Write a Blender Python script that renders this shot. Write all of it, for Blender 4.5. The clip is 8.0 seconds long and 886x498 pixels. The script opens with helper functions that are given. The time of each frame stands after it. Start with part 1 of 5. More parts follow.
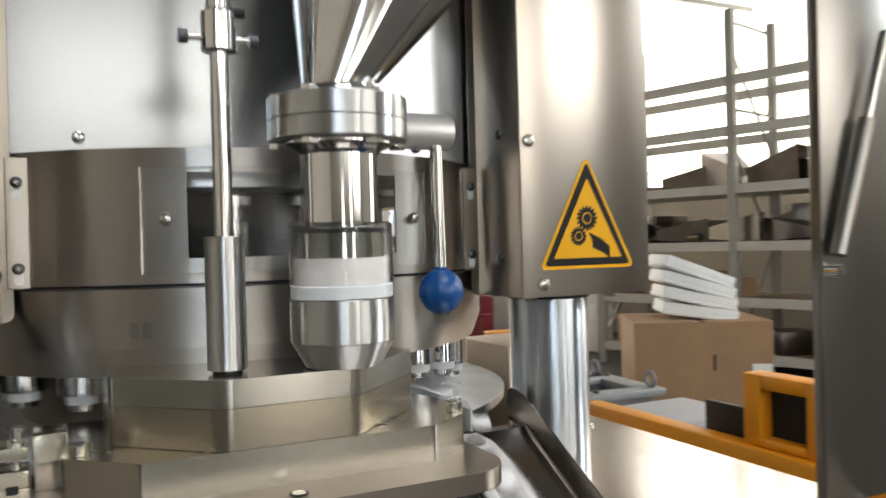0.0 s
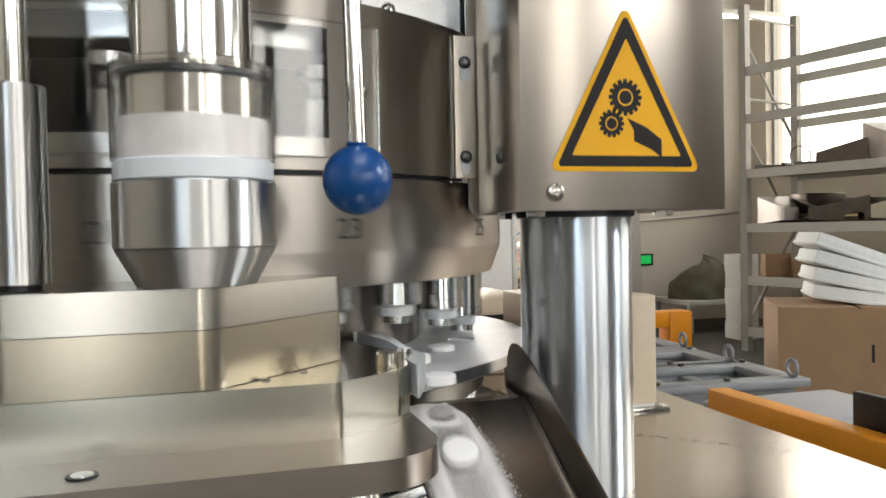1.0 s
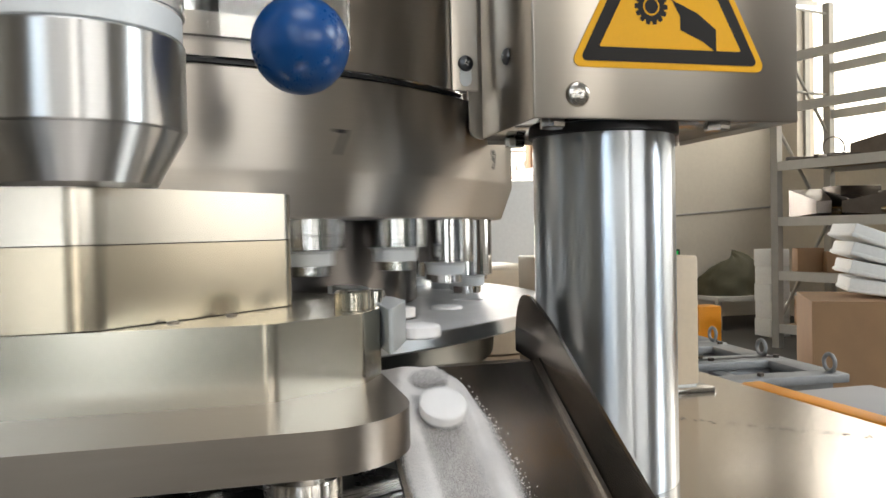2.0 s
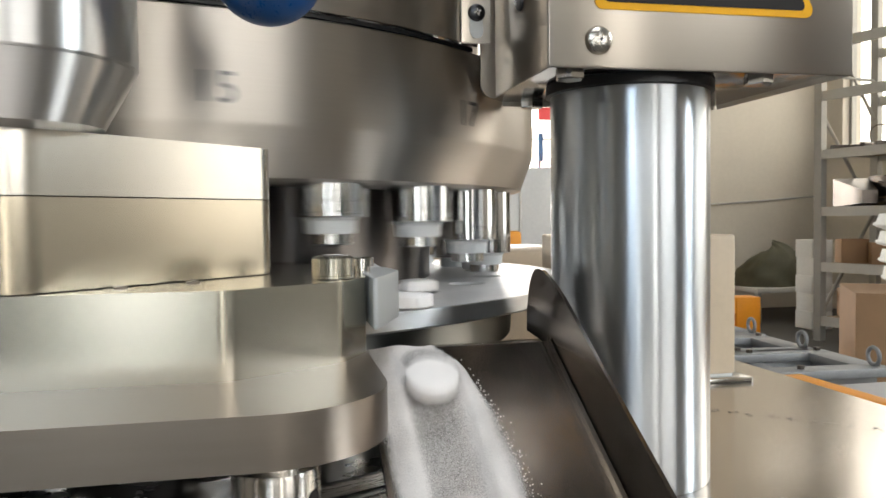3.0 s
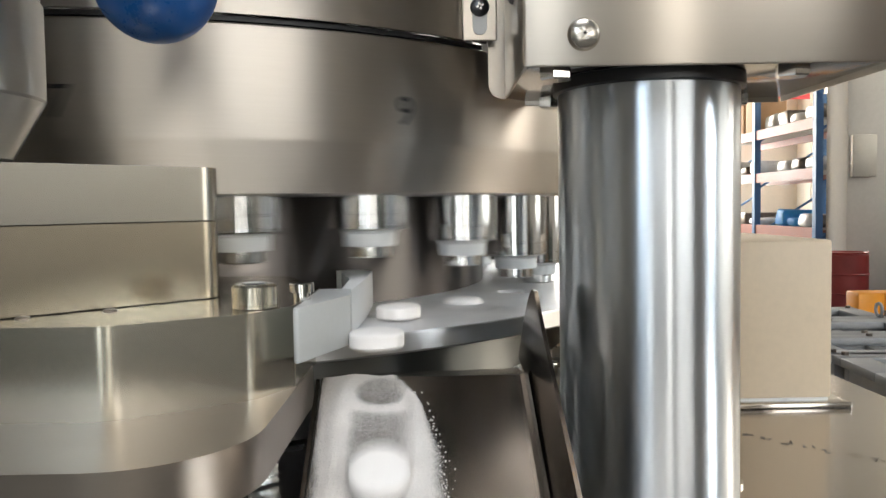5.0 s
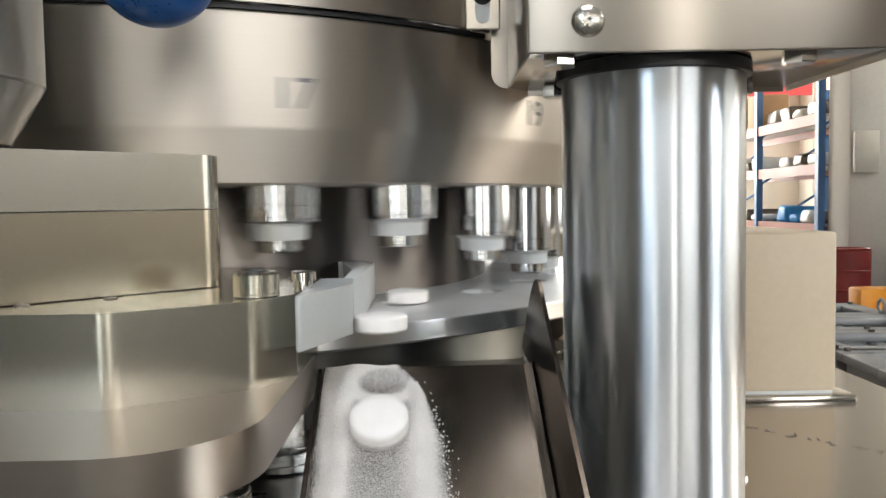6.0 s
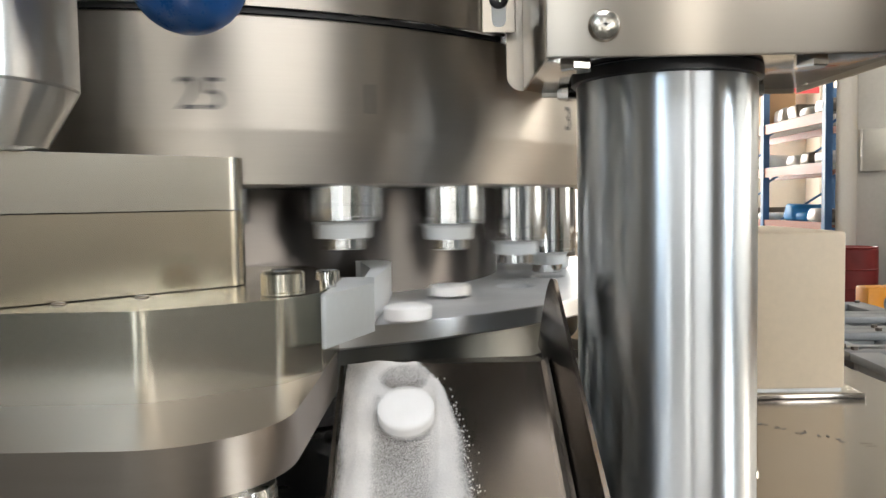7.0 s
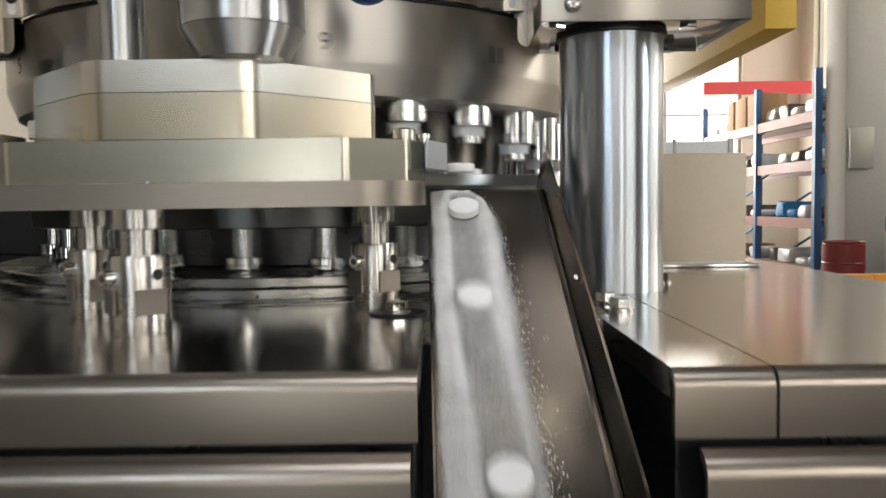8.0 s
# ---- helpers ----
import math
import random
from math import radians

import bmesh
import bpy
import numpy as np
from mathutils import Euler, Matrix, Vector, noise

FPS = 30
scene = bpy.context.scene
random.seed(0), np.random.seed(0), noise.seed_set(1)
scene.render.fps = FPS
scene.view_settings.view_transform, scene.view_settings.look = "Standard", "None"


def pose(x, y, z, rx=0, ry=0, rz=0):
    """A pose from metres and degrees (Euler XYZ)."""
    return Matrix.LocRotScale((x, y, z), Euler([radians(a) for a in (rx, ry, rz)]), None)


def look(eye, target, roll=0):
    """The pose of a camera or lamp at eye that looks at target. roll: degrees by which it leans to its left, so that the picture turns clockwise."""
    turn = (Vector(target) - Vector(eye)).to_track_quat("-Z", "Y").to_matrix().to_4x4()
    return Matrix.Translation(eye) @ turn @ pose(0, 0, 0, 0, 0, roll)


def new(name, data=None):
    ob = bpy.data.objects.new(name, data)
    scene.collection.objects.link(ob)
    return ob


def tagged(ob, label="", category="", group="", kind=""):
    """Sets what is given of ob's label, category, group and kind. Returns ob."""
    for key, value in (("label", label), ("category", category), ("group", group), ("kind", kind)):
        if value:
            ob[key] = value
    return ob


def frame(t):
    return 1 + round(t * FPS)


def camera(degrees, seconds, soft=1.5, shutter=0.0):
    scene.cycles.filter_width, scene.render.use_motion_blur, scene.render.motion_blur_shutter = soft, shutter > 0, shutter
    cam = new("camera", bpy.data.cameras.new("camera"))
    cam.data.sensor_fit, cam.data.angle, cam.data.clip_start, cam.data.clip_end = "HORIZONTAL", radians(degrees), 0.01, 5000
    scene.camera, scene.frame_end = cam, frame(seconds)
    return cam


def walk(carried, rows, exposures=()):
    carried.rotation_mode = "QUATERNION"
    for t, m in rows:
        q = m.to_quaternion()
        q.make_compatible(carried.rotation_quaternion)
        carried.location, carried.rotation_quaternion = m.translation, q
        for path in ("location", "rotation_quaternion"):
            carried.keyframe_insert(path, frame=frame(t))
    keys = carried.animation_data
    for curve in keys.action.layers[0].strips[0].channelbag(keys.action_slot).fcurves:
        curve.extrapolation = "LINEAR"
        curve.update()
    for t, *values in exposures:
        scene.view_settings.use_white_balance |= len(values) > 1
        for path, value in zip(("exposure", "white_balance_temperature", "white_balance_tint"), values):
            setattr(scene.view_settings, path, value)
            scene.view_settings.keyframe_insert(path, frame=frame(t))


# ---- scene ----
cam = camera(58.8, 8.0, shutter=0.3)
PATH = [
    (0, (0.003, 0.003, 1.203), (0.886, 1.797, 1.192), -1.5),
    (0.2, (0.078, 0.056, 1.188), (0.805, 1.919, 1.165), -1.2),
    (0.5, (0.15, 0.107, 1.181), (0.746, 2.015, 1.13), -1.0),
    (1, (0.188, 0.147, 1.144), (0.743, 2.068, 1.1), -1.1),
    (1.5, (0.218, 0.204, 1.119), (0.732, 2.136, 1.074), -1.2),
    (2.8, (0.2454, 0.2722, 1.0953), (0.6929, 2.2208, 1.0446), -0.85),
    (3, (0.255, 0.278, 1.095), (0.663, 2.235, 1.02), -0.7),
    (3.5, (0.297, 0.294, 1.102), (0.542, 2.277, 1.014), -0.7),
    (4, (0.331, 0.299, 1.103), (0.459, 2.292, 0.994), -0.7),
    (4.5, (0.33, 0.296, 1.107), (0.376, 2.292, 1.005), -0.9),
    (4.7, (0.3297, 0.2961, 1.1068), (0.3467, 2.2934, 1.0044), -0.93),
    (6, (0.329, 0.299, 1.103), (0.337, 2.296, 0.99), -1.0),
    (6.5, (0.326, 0.298, 1.103), (0.33, 2.295, 0.993), -1.0),
    (7, (0.324, 0.292, 1.104), (0.318, 2.289, 0.987), -1.0),
    (7.5, (0.307, 0.206, 1.075), (0.298, 2.203, 0.963), -0.9),
    (8, (0.295, 0.055, 1.037), (0.295, 2.052, 0.923), -0.8),
]
walk(cam, [(t, look(eye, target, roll)) for t, eye, target, roll in PATH], exposures=[(0, -0.06), (1.0, -0.05), (1.5, -0.1), (3.0, -0.05), (4.5, 0.07), (7.0, 0.1), (7.5, -0.12), (8, -0.27)])

# ---------------------------------------------------------------- world and light
world = bpy.data.worlds.new("world")
scene.world = world
world.use_nodes = True
wn = world.node_tree.nodes
sky = wn.new("ShaderNodeTexSky")
sky.sky_type, sky.sun_disc, sky.sun_elevation, sky.sun_rotation = "NISHITA", False, radians(38), radians(60)
wn["Background"].inputs["Strength"].default_value = 0.12
world.node_tree.links.new(sky.outputs["Color"], wn["Background"].inputs["Color"])


def area_light(name, eye, target, w, h, watts, colour):
    data = bpy.data.lights.new(name, "AREA")
    data.shape, data.size, data.size_y, data.energy, data.color = "RECTANGLE", w, h, watts, colour
    ob = new(name, data)
    ob.matrix_basis = look(eye, target)
    return ob


COOL, WARM, DAY = (0.80, 0.91, 1.0), (1.0, 0.93, 0.83), (1.0, 0.97, 0.92)
# daylight standing in the openings of the hall
area_light("daylight_back_a", (-1.7, -4.9, 3.55), (-1.7, 0, 2.4), 1.2, 1.8, 50, (0.60, 0.79, 1.0))
area_light("daylight_back_b", (0.55, -4.9, 2.5), (0.55, 0, 2.4), 1.7, 1.0, 4.2, (0.62, 0.80, 1.0))
area_light("daylight_back_d", (3.9, -4.9, 2.5), (2.6, 0, 2.1), 2.6, 1.7, 54, (0.95, 0.97, 1.0))
area_light("daylight_back_c", (1.62, -4.95, 1.45), (0.6, 0.6, 1.2), 0.40, 2.8, 15, DAY)
area_light("daylight_back_e", (-0.75, -4.95, 0.85), (0.3, 0.6, 1.1), 0.5, 1.5, 9, COOL)
area_light("daylight_door", (6.45, 0.65, 1.85), (0, 0.65, 1.4), 2.0, 1.8, 9, COOL)
area_light("daylight_side", (6.5, -1.3, 3.75), (0, -1.0, 2.2), 1.5, 1.7, 150, COOL)
area_light("daylight_right", (6.45, 2.75, 3.1), (1.5, 1.7, 1.0), 1.5, 2.7, 85, WARM)
area_light("daylight_far", (2.9, 13.8, 2.9), (2.9, 8.0, 1.2), 4.6, 3.4, 720, DAY)
# unseen roof lamp, added to brighten tablets and powder from above
area_light("added_roof_fill", (0.6, -1.7, 5.19), (0.6, -1.699, 0), 2.4, 1.7, 95, (0.95, 0.97, 1.0))
sun_data = bpy.data.lights.new("sun", "SUN")
sun_data.energy, sun_data.angle, sun_data.color = 2.0, radians(0.5), (1.0, 0.95, 0.86)
new("sun", sun_data).matrix_basis = look((12, 7, 11), (4, 4, 1))

# ---------------------------------------------------------------- materials


def material(name, base, rough=0.5, metal=0.0, vary=0.12, scale=20.0, stretch=(1, 1, 1), bump=0.0, fine=0.0,
             aniso=0.0, along=(0, 0, 1), coat=0.0, tint=None, rough_vary=0.08, object_random=0.0):
    """A surface with variation at two scales: broad stains and fine grain."""
    m = bpy.data.materials.new(name)
    m.use_nodes = True
    n, lk = m.node_tree.nodes, m.node_tree.links
    b = n["Principled BSDF"]
    co = n.new("ShaderNodeTexCoord")
    mp = n.new("ShaderNodeMapping")
    mp.inputs["Scale"].default_value = stretch
    lk.new(co.outputs["Object"], mp.inputs["Vector"])
    big = n.new("ShaderNodeTexNoise")
    big.inputs["Scale"].default_value, big.inputs["Detail"].default_value = scale, 5
    lk.new(co.outputs["Object"], big.inputs["Vector"])
    small = n.new("ShaderNodeTexNoise")
    small.inputs["Scale"].default_value, small.inputs["Detail"].default_value = scale * 18, 3
    lk.new(mp.outputs["Vector"], small.inputs["Vector"])
    ramp = n.new("ShaderNodeMapRange")
    ramp.inputs["From Min"].default_value, ramp.inputs["From Max"].default_value = 0.3, 0.7
    ramp.inputs["To Min"].default_value, ramp.inputs["To Max"].default_value = 1 - vary, 1 + vary * 0.6
    mix = n.new("ShaderNodeMath")
    mix.operation = "MULTIPLY_ADD"
    mix.inputs[1].default_value, mix.inputs[2].default_value = 0.35, 0.0
    lk.new(small.outputs["Fac"], mix.inputs[0])
    add = n.new("ShaderNodeMath")
    add.operation = "MULTIPLY_ADD"
    add.inputs[1].default_value = 0.65
    lk.new(big.outputs["Fac"], add.inputs[0])
    lk.new(mix.outputs[0], add.inputs[2])
    lk.new(add.outputs[0], ramp.inputs["Value"])
    value = ramp.outputs[0]
    if object_random:
        info = n.new("ShaderNodeObjectInfo")
        rr = n.new("ShaderNodeMapRange")
        rr.inputs["To Min"].default_value, rr.inputs["To Max"].default_value = 1 - object_random, 1 + object_random
        lk.new(info.outputs["Random"], rr.inputs["Value"])
        mul = n.new("ShaderNodeMath")
        mul.operation = "MULTIPLY"
        lk.new(value, mul.inputs[0])
        lk.new(rr.outputs[0], mul.inputs[1])
        value = mul.outputs[0]
    colour = n.new("ShaderNodeMixRGB")
    colour.blend_type, colour.inputs["Fac"].default_value = "MULTIPLY", 1.0
    colour.inputs["Color1"].default_value = (*base, 1)
    lk.new(value, colour.inputs["Color2"])
    out = colour.outputs[0]
    if tint:
        tm = n.new("ShaderNodeMixRGB")
        tm.inputs["Color2"].default_value = (*tint, 1)
        lk.new(big.outputs["Fac"], tm.inputs["Fac"])
        lk.new(out, tm.inputs["Color1"])
        out = tm.outputs[0]
    lk.new(out, b.inputs["Base Color"])
    rv = n.new("ShaderNodeMapRange")
    rv.inputs["From Min"].default_value, rv.inputs["From Max"].default_value = 0.3, 0.7
    rv.inputs["To Min"].default_value, rv.inputs["To Max"].default_value = max(rough - rough_vary, 0.02), rough + rough_vary
    lk.new(add.outputs[0], rv.inputs["Value"])
    lk.new(rv.outputs[0], b.inputs["Roughness"])
    b.inputs["Metallic"].default_value = metal
    if aniso:
        b.inputs["Anisotropic"].default_value = aniso
        way = n.new("ShaderNodeCombineXYZ")
        for axis, value_ in zip("XYZ", along):
            way.inputs[axis].default_value = value_
        lk.new(way.outputs[0], b.inputs["Tangent"])
    b.inputs["Coat Weight"].default_value = coat
    if bump:
        bm_ = n.new("ShaderNodeBump")
        bm_.inputs["Strength"].default_value, bm_.inputs["Distance"].default_value = bump, fine or 0.0004
        lk.new(small.outputs["Fac"], bm_.inputs["Height"])
        lk.new(bm_.outputs[0], b.inputs["Normal"])
    return m


def glowing(name, colour, strength):
    m = bpy.data.materials.new(name)
    m.use_nodes = True
    b = m.node_tree.nodes["Principled BSDF"]
    b.inputs["Base Color"].default_value = (*colour, 1)
    b.inputs["Emission Color"].default_value = (*colour, 1)
    b.inputs["Emission Strength"].default_value = strength
    return m


def clear(name, tint=(0.97, 0.98, 0.98), ior=1.46, rough=0.02):
    m = bpy.data.materials.new(name)
    m.use_nodes = True
    b = m.node_tree.nodes["Principled BSDF"]
    b.inputs["Base Color"].default_value = (*tint, 1)
    b.inputs["Transmission Weight"].default_value, b.inputs["IOR"].default_value = 1.0, ior
    b.inputs["Roughness"].default_value = rough
    return m


brushed_h = material("brushed_steel_across", (0.43, 0.445, 0.46), 0.24, 1.0, 0.03, 9, (0.04, 1, 6), aniso=0.35, rough_vary=0.006)
brushed_v = material("brushed_steel_upright", (0.49, 0.45, 0.40), 0.28, 1.0, 0.03, 9, (0.06, 0.06, 5), aniso=0.55, rough_vary=0.006)
turned = material("turned_steel", (0.60, 0.595, 0.585), 0.33, 1.0, 0.05, 14, (0.3, 0.3, 10), aniso=0.97, rough_vary=0.015)
drum_steel = material("drum_steel", (0.545, 0.51, 0.465), 0.37, 1.0, 0.05, 8, (0.3, 0.3, 8), aniso=0.92, rough_vary=0.012)
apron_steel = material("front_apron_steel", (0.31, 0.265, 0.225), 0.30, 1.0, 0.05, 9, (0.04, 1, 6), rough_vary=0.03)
post_steel = material("dull_post_steel", (0.27, 0.25, 0.228), 0.30, 1.0, 0.04, 6, (0.06, 0.06, 5), rough_vary=0.01)
chrome = material("hard_chrome", (0.70, 0.71, 0.72), 0.09, 1.0, 0.05, 30, rough_vary=0.03)
satin = material("satin_nickel_plate", (0.52, 0.495, 0.425), 0.25, 1.0, 0.02, 5, (1, 1, 1), rough_vary=0.003)
cover_satin = material("satin_cover_plate", (0.55, 0.52, 0.465), 0.25, 1.0, 0.02, 5, (1, 1, 1), rough_vary=0.003)
frame_satin = material("satin_feed_frame", (0.49, 0.435, 0.345), 0.25, 1.0, 0.02, 5, (1, 1, 1), rough_vary=0.003)
nylon = material("pale_grey_nylon", (0.46, 0.48, 0.485), 0.38, 0.0, 0.06, 30)
deck_steel = material("deck_steel", (0.50, 0.46, 0.42), 0.17, 1.0, 0.06, 6, (0.05, 4, 1), rough_vary=0.04)
polished = material("polished_steel", (0.66, 0.65, 0.63), 0.13, 1.0, 0.07, 14, (1, 1, 0.1), rough_vary=0.04)
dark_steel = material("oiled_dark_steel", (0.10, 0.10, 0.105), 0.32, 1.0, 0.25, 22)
ledge_steel = material("worn_ledge_steel", (0.31, 0.27, 0.235), 0.33, 1.0, 0.10, 9, (0.2, 2, 2), rough_vary=0.04)
ring_steel = material("dull_ring_steel", (0.33, 0.325, 0.31), 0.27, 1.0, 0.03, 12, (0.3, 0.3, 8), rough_vary=0.04)
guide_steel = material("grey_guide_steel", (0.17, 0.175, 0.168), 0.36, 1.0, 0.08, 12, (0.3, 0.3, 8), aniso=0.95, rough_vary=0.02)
pencil_grey = material("pencil_grey", (0.26, 0.24, 0.215), 0.5, 0.7, 0.2, 60)
leg_steel = material("lathe_turned_leg_steel", (0.54, 0.515, 0.48), 0.27, 1.0, 0.06, 18, (0.5, 0.5, 12), aniso=0.9, rough_vary=0.02)
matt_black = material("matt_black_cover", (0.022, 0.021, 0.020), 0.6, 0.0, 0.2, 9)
black_part = material("black_oxide", (0.025, 0.025, 0.027), 0.42, 0.6, 0.3, 40)
chute_steel = material("worn_chute_steel", (0.25, 0.22, 0.195), 0.20, 1.0, 0.16, 16, (3, 0.1, 1), rough_vary=0.08)
column_chrome = material("chromed_column", (0.53, 0.565, 0.60), 0.31, 1.0, 0.03, 14, (0.3, 0.3, 10), aniso=0.98, rough_vary=0.008)
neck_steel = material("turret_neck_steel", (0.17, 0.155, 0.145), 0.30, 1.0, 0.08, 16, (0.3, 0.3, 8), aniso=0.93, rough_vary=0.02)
powder_steel = material("dusty_die_table", (0.74, 0.74, 0.745), 0.42, 0.32, 0.22, 26, bump=0.12, fine=0.0003)
cup_white = material("milky_dust_cup", (0.74, 0.76, 0.77), 0.35, 0.0, 0.05, 40)
plastic_white = material("white_plastic", (0.80, 0.80, 0.78), 0.42, 0.0, 0.06, 40)
tablet_white = material("pressed_powder", (0.93, 0.905, 0.885), 0.75, 0.0, 0.05, 120, bump=0.2, fine=0.0002)
settled_powder = material("settled_powder", (0.70, 0.655, 0.62), 0.9, 0.0, 0.2, 60, bump=0.3, fine=0.0008)
powder_mat = material("loose_powder", (0.74, 0.71, 0.685), 0.9, 0.0, 0.14, 90, bump=0.6, fine=0.0008)


def loose_powder_film():
    """Powder lying unevenly: where it thins out, single grains and bare metal show."""
    m = powder_mat.copy()
    m.name = "powder_film"
    n, lk = m.node_tree.nodes, m.node_tree.links
    b, out = n["Principled BSDF"], n["Material Output"]
    at = n.new("ShaderNodeAttribute")
    at.attribute_name = "cover"
    co = n.new("ShaderNodeTexCoord")
    fine = n.new("ShaderNodeTexNoise")
    fine.inputs["Scale"].default_value, fine.inputs["Detail"].default_value = 3200, 4
    lk.new(co.outputs["Object"], fine.inputs["Vector"])
    less = n.new("ShaderNodeMath")
    less.operation, less.use_clamp = "MULTIPLY_ADD", True
    less.inputs[1].default_value = 1.9
    sub = n.new("ShaderNodeMath")
    sub.operation = "SUBTRACT"
    lk.new(at.outputs["Fac"], sub.inputs[0])
    lk.new(fine.outputs["Fac"], sub.inputs[1])
    lk.new(sub.outputs[0], less.inputs[0])
    less.inputs[2].default_value = 0.5
    tr = n.new("ShaderNodeBsdfTransparent")
    mx = n.new("ShaderNodeMixShader")
    lk.new(less.outputs[0], mx.inputs[0])
    lk.new(tr.outputs[0], mx.inputs[1])
    lk.new(b.outputs[0], mx.inputs[2])
    lk.new(mx.outputs[0], out.inputs["Surface"])
    return m


powder_film = loose_powder_film()
blue_plastic = material("blue_plastic", (0.003, 0.062, 0.235), 0.30, 0.0, 0.06, 40)
sign_yellow = material("sign_yellow", (0.83, 0.42, 0.005), 0.42, 0.0, 0.05, 30)
sign_black = material("sign_black", (0.014, 0.011, 0.010), 0.5, 0.0, 0.1, 30)
for flat in (sign_yellow, sign_black):
    flat.node_tree.nodes["Principled BSDF"].inputs["Specular IOR Level"].default_value = 0.2
cream_paint = material("cream_paint", (0.70, 0.57, 0.415), 0.42, 0.0, 0.07, 14, bump=0.1, fine=0.0003)
acrylic = clear("acrylic")
glass_cup = clear("clear_tube", (0.96, 0.95, 0.93), 1.3, 0.16)
concrete = material("concrete_floor", (0.07, 0.064, 0.056), 0.85, 0.0, 0.25, 1.2, bump=0.1, fine=0.002)
wall_paint = material("cream_wall", (0.66, 0.61, 0.53), 0.8, 0.0, 0.08, 1.4, bump=0.1, fine=0.002)
grey_wall = material("grey_wall", (0.50, 0.49, 0.47), 0.75, 0.0, 0.10, 1.4, bump=0.1, fine=0.002)
dull_wall = material("dull_beige_wall", (0.40, 0.35, 0.29), 0.85, 0.0, 0.15, 1.0, bump=0.1, fine=0.002)
low_wall_dark = material("dark_low_wall_band", (0.10, 0.115, 0.095), 0.5, 0.0, 0.15, 1.0)
roof_sheet = material("grey_roof_sheet", (0.17, 0.168, 0.16), 0.7, 0.0, 0.15, 0.8, (1, 12, 1), 0.2, 0.004)
rack_grey = material("grey_rack_paint", (0.42, 0.41, 0.38), 0.45, 0.2, 0.15, 6)
rack_beam = material("light_rack_beam", (0.62, 0.61, 0.57), 0.45, 0.1, 0.12, 6)
board_tan = material("shelf_board", (0.44, 0.34, 0.22), 0.7, 0.0, 0.25, 4, (1, 8, 1))
carton_mat = material("corrugated_carton", (0.36, 0.22, 0.12), 0.8, 0.0, 0.14, 7, (1, 1, 20), 0.15, 0.0006)
foam_white = material("white_foam", (0.84, 0.85, 0.84), 0.75, 0.0, 0.06, 40, bump=0.2, fine=0.0008)
orange_paint = material("orange_paint", (0.88, 0.34, 0.012), 0.40, 0.0, 0.12, 5)
crate_grey = material("pale_grey_plastic", (0.42, 0.42, 0.44), 0.5, 0.0, 0.1, 8)
casting_grey = material("grey_cast_iron", (0.30, 0.31, 0.32), 0.5, 0.3, 0.22, 12, bump=0.2, fine=0.001)
dark_metal = material("dark_scrap_metal", (0.16, 0.14, 0.125), 0.35, 0.9, 0.3, 8, object_random=0.3)
tarp_green = material("olive_tarpaulin", (0.11, 0.105, 0.065), 0.7, 0.0, 0.3, 5, bump=0.3, fine=0.004)
rack_blue = material("blue_rack_paint", (0.05, 0.14, 0.32), 0.45, 0.0, 0.15, 5)
beam_red = material("rust_red_beam", (0.30, 0.095, 0.06), 0.5, 0.0, 0.2, 4)
goods_wrap = material("plastic_wrapped_goods", (0.72, 0.73, 0.74), 0.3, 0.0, 0.2, 5, object_random=0.2)
blue_sheet = material("blue_sheet", (0.02, 0.22, 0.55), 0.5, 0.0, 0.2, 8)
red_paint = material("red_barrel_paint", (0.24, 0.03, 0.03), 0.4, 0.0, 0.2, 6)
banner_red = material("red_banner_cloth", (0.62, 0.08, 0.09), 0.8, 0.0, 0.1, 3)
banner_yellow = material("yellow_crane_paint", (0.80, 0.50, 0.06), 0.5, 0.0, 0.1, 3)
green_glow = glowing("exit_green", (0.01, 0.45, 0.09), 0.6)
sky_glow = glowing("overcast_sky", (1.0, 0.96, 0.87), 2.5)
tube_glow = glowing("tube_lamp_glow", (1.0, 0.97, 0.90), 8.0)

# ---------------------------------------------------------------- mesh helpers


def thing(name, loc, label, category, group="", kind=""):
    ob = new(name)
    ob.empty_display_size = 0.02
    ob.location = loc
    return tagged(ob, label, category, group, kind)


def origin_of(ob):
    p = Vector((0, 0, 0))
    while ob is not None:
        p += ob.location
        ob = ob.parent
    return p


def finish(name, bm, mat, sharp=32):
    bmesh.ops.recalc_face_normals(bm, faces=bm.faces)
    for f in bm.faces:
        f.smooth = True
    for e in bm.edges:
        if len(e.link_faces) == 2 and e.calc_face_angle(0) > radians(sharp):
            e.smooth = False
    me = bpy.data.meshes.new(name)
    bm.to_mesh(me)
    bm.free()
    for m in (mat if isinstance(mat, (list, tuple)) else (mat,)):
        me.materials.append(m)
    return me


def part(name, bm, mat, parent=None, label="", sharp=32):
    """One mesh, drawn in world coordinates, under a thing or a part."""
    if parent is not None:
        bmesh.ops.translate(bm, verts=bm.verts, vec=-origin_of(parent))
    ob = new(name, finish(name, bm, mat, sharp))
    if parent is not None:
        ob.parent = parent
    if label:
        tagged(ob, label)
    return ob


def setting(name, bm, mat, label, category=""):
    ob = new(name, finish(name, bm, mat))
    return tagged(ob, label, category or name.split("_")[0], "", "structure")


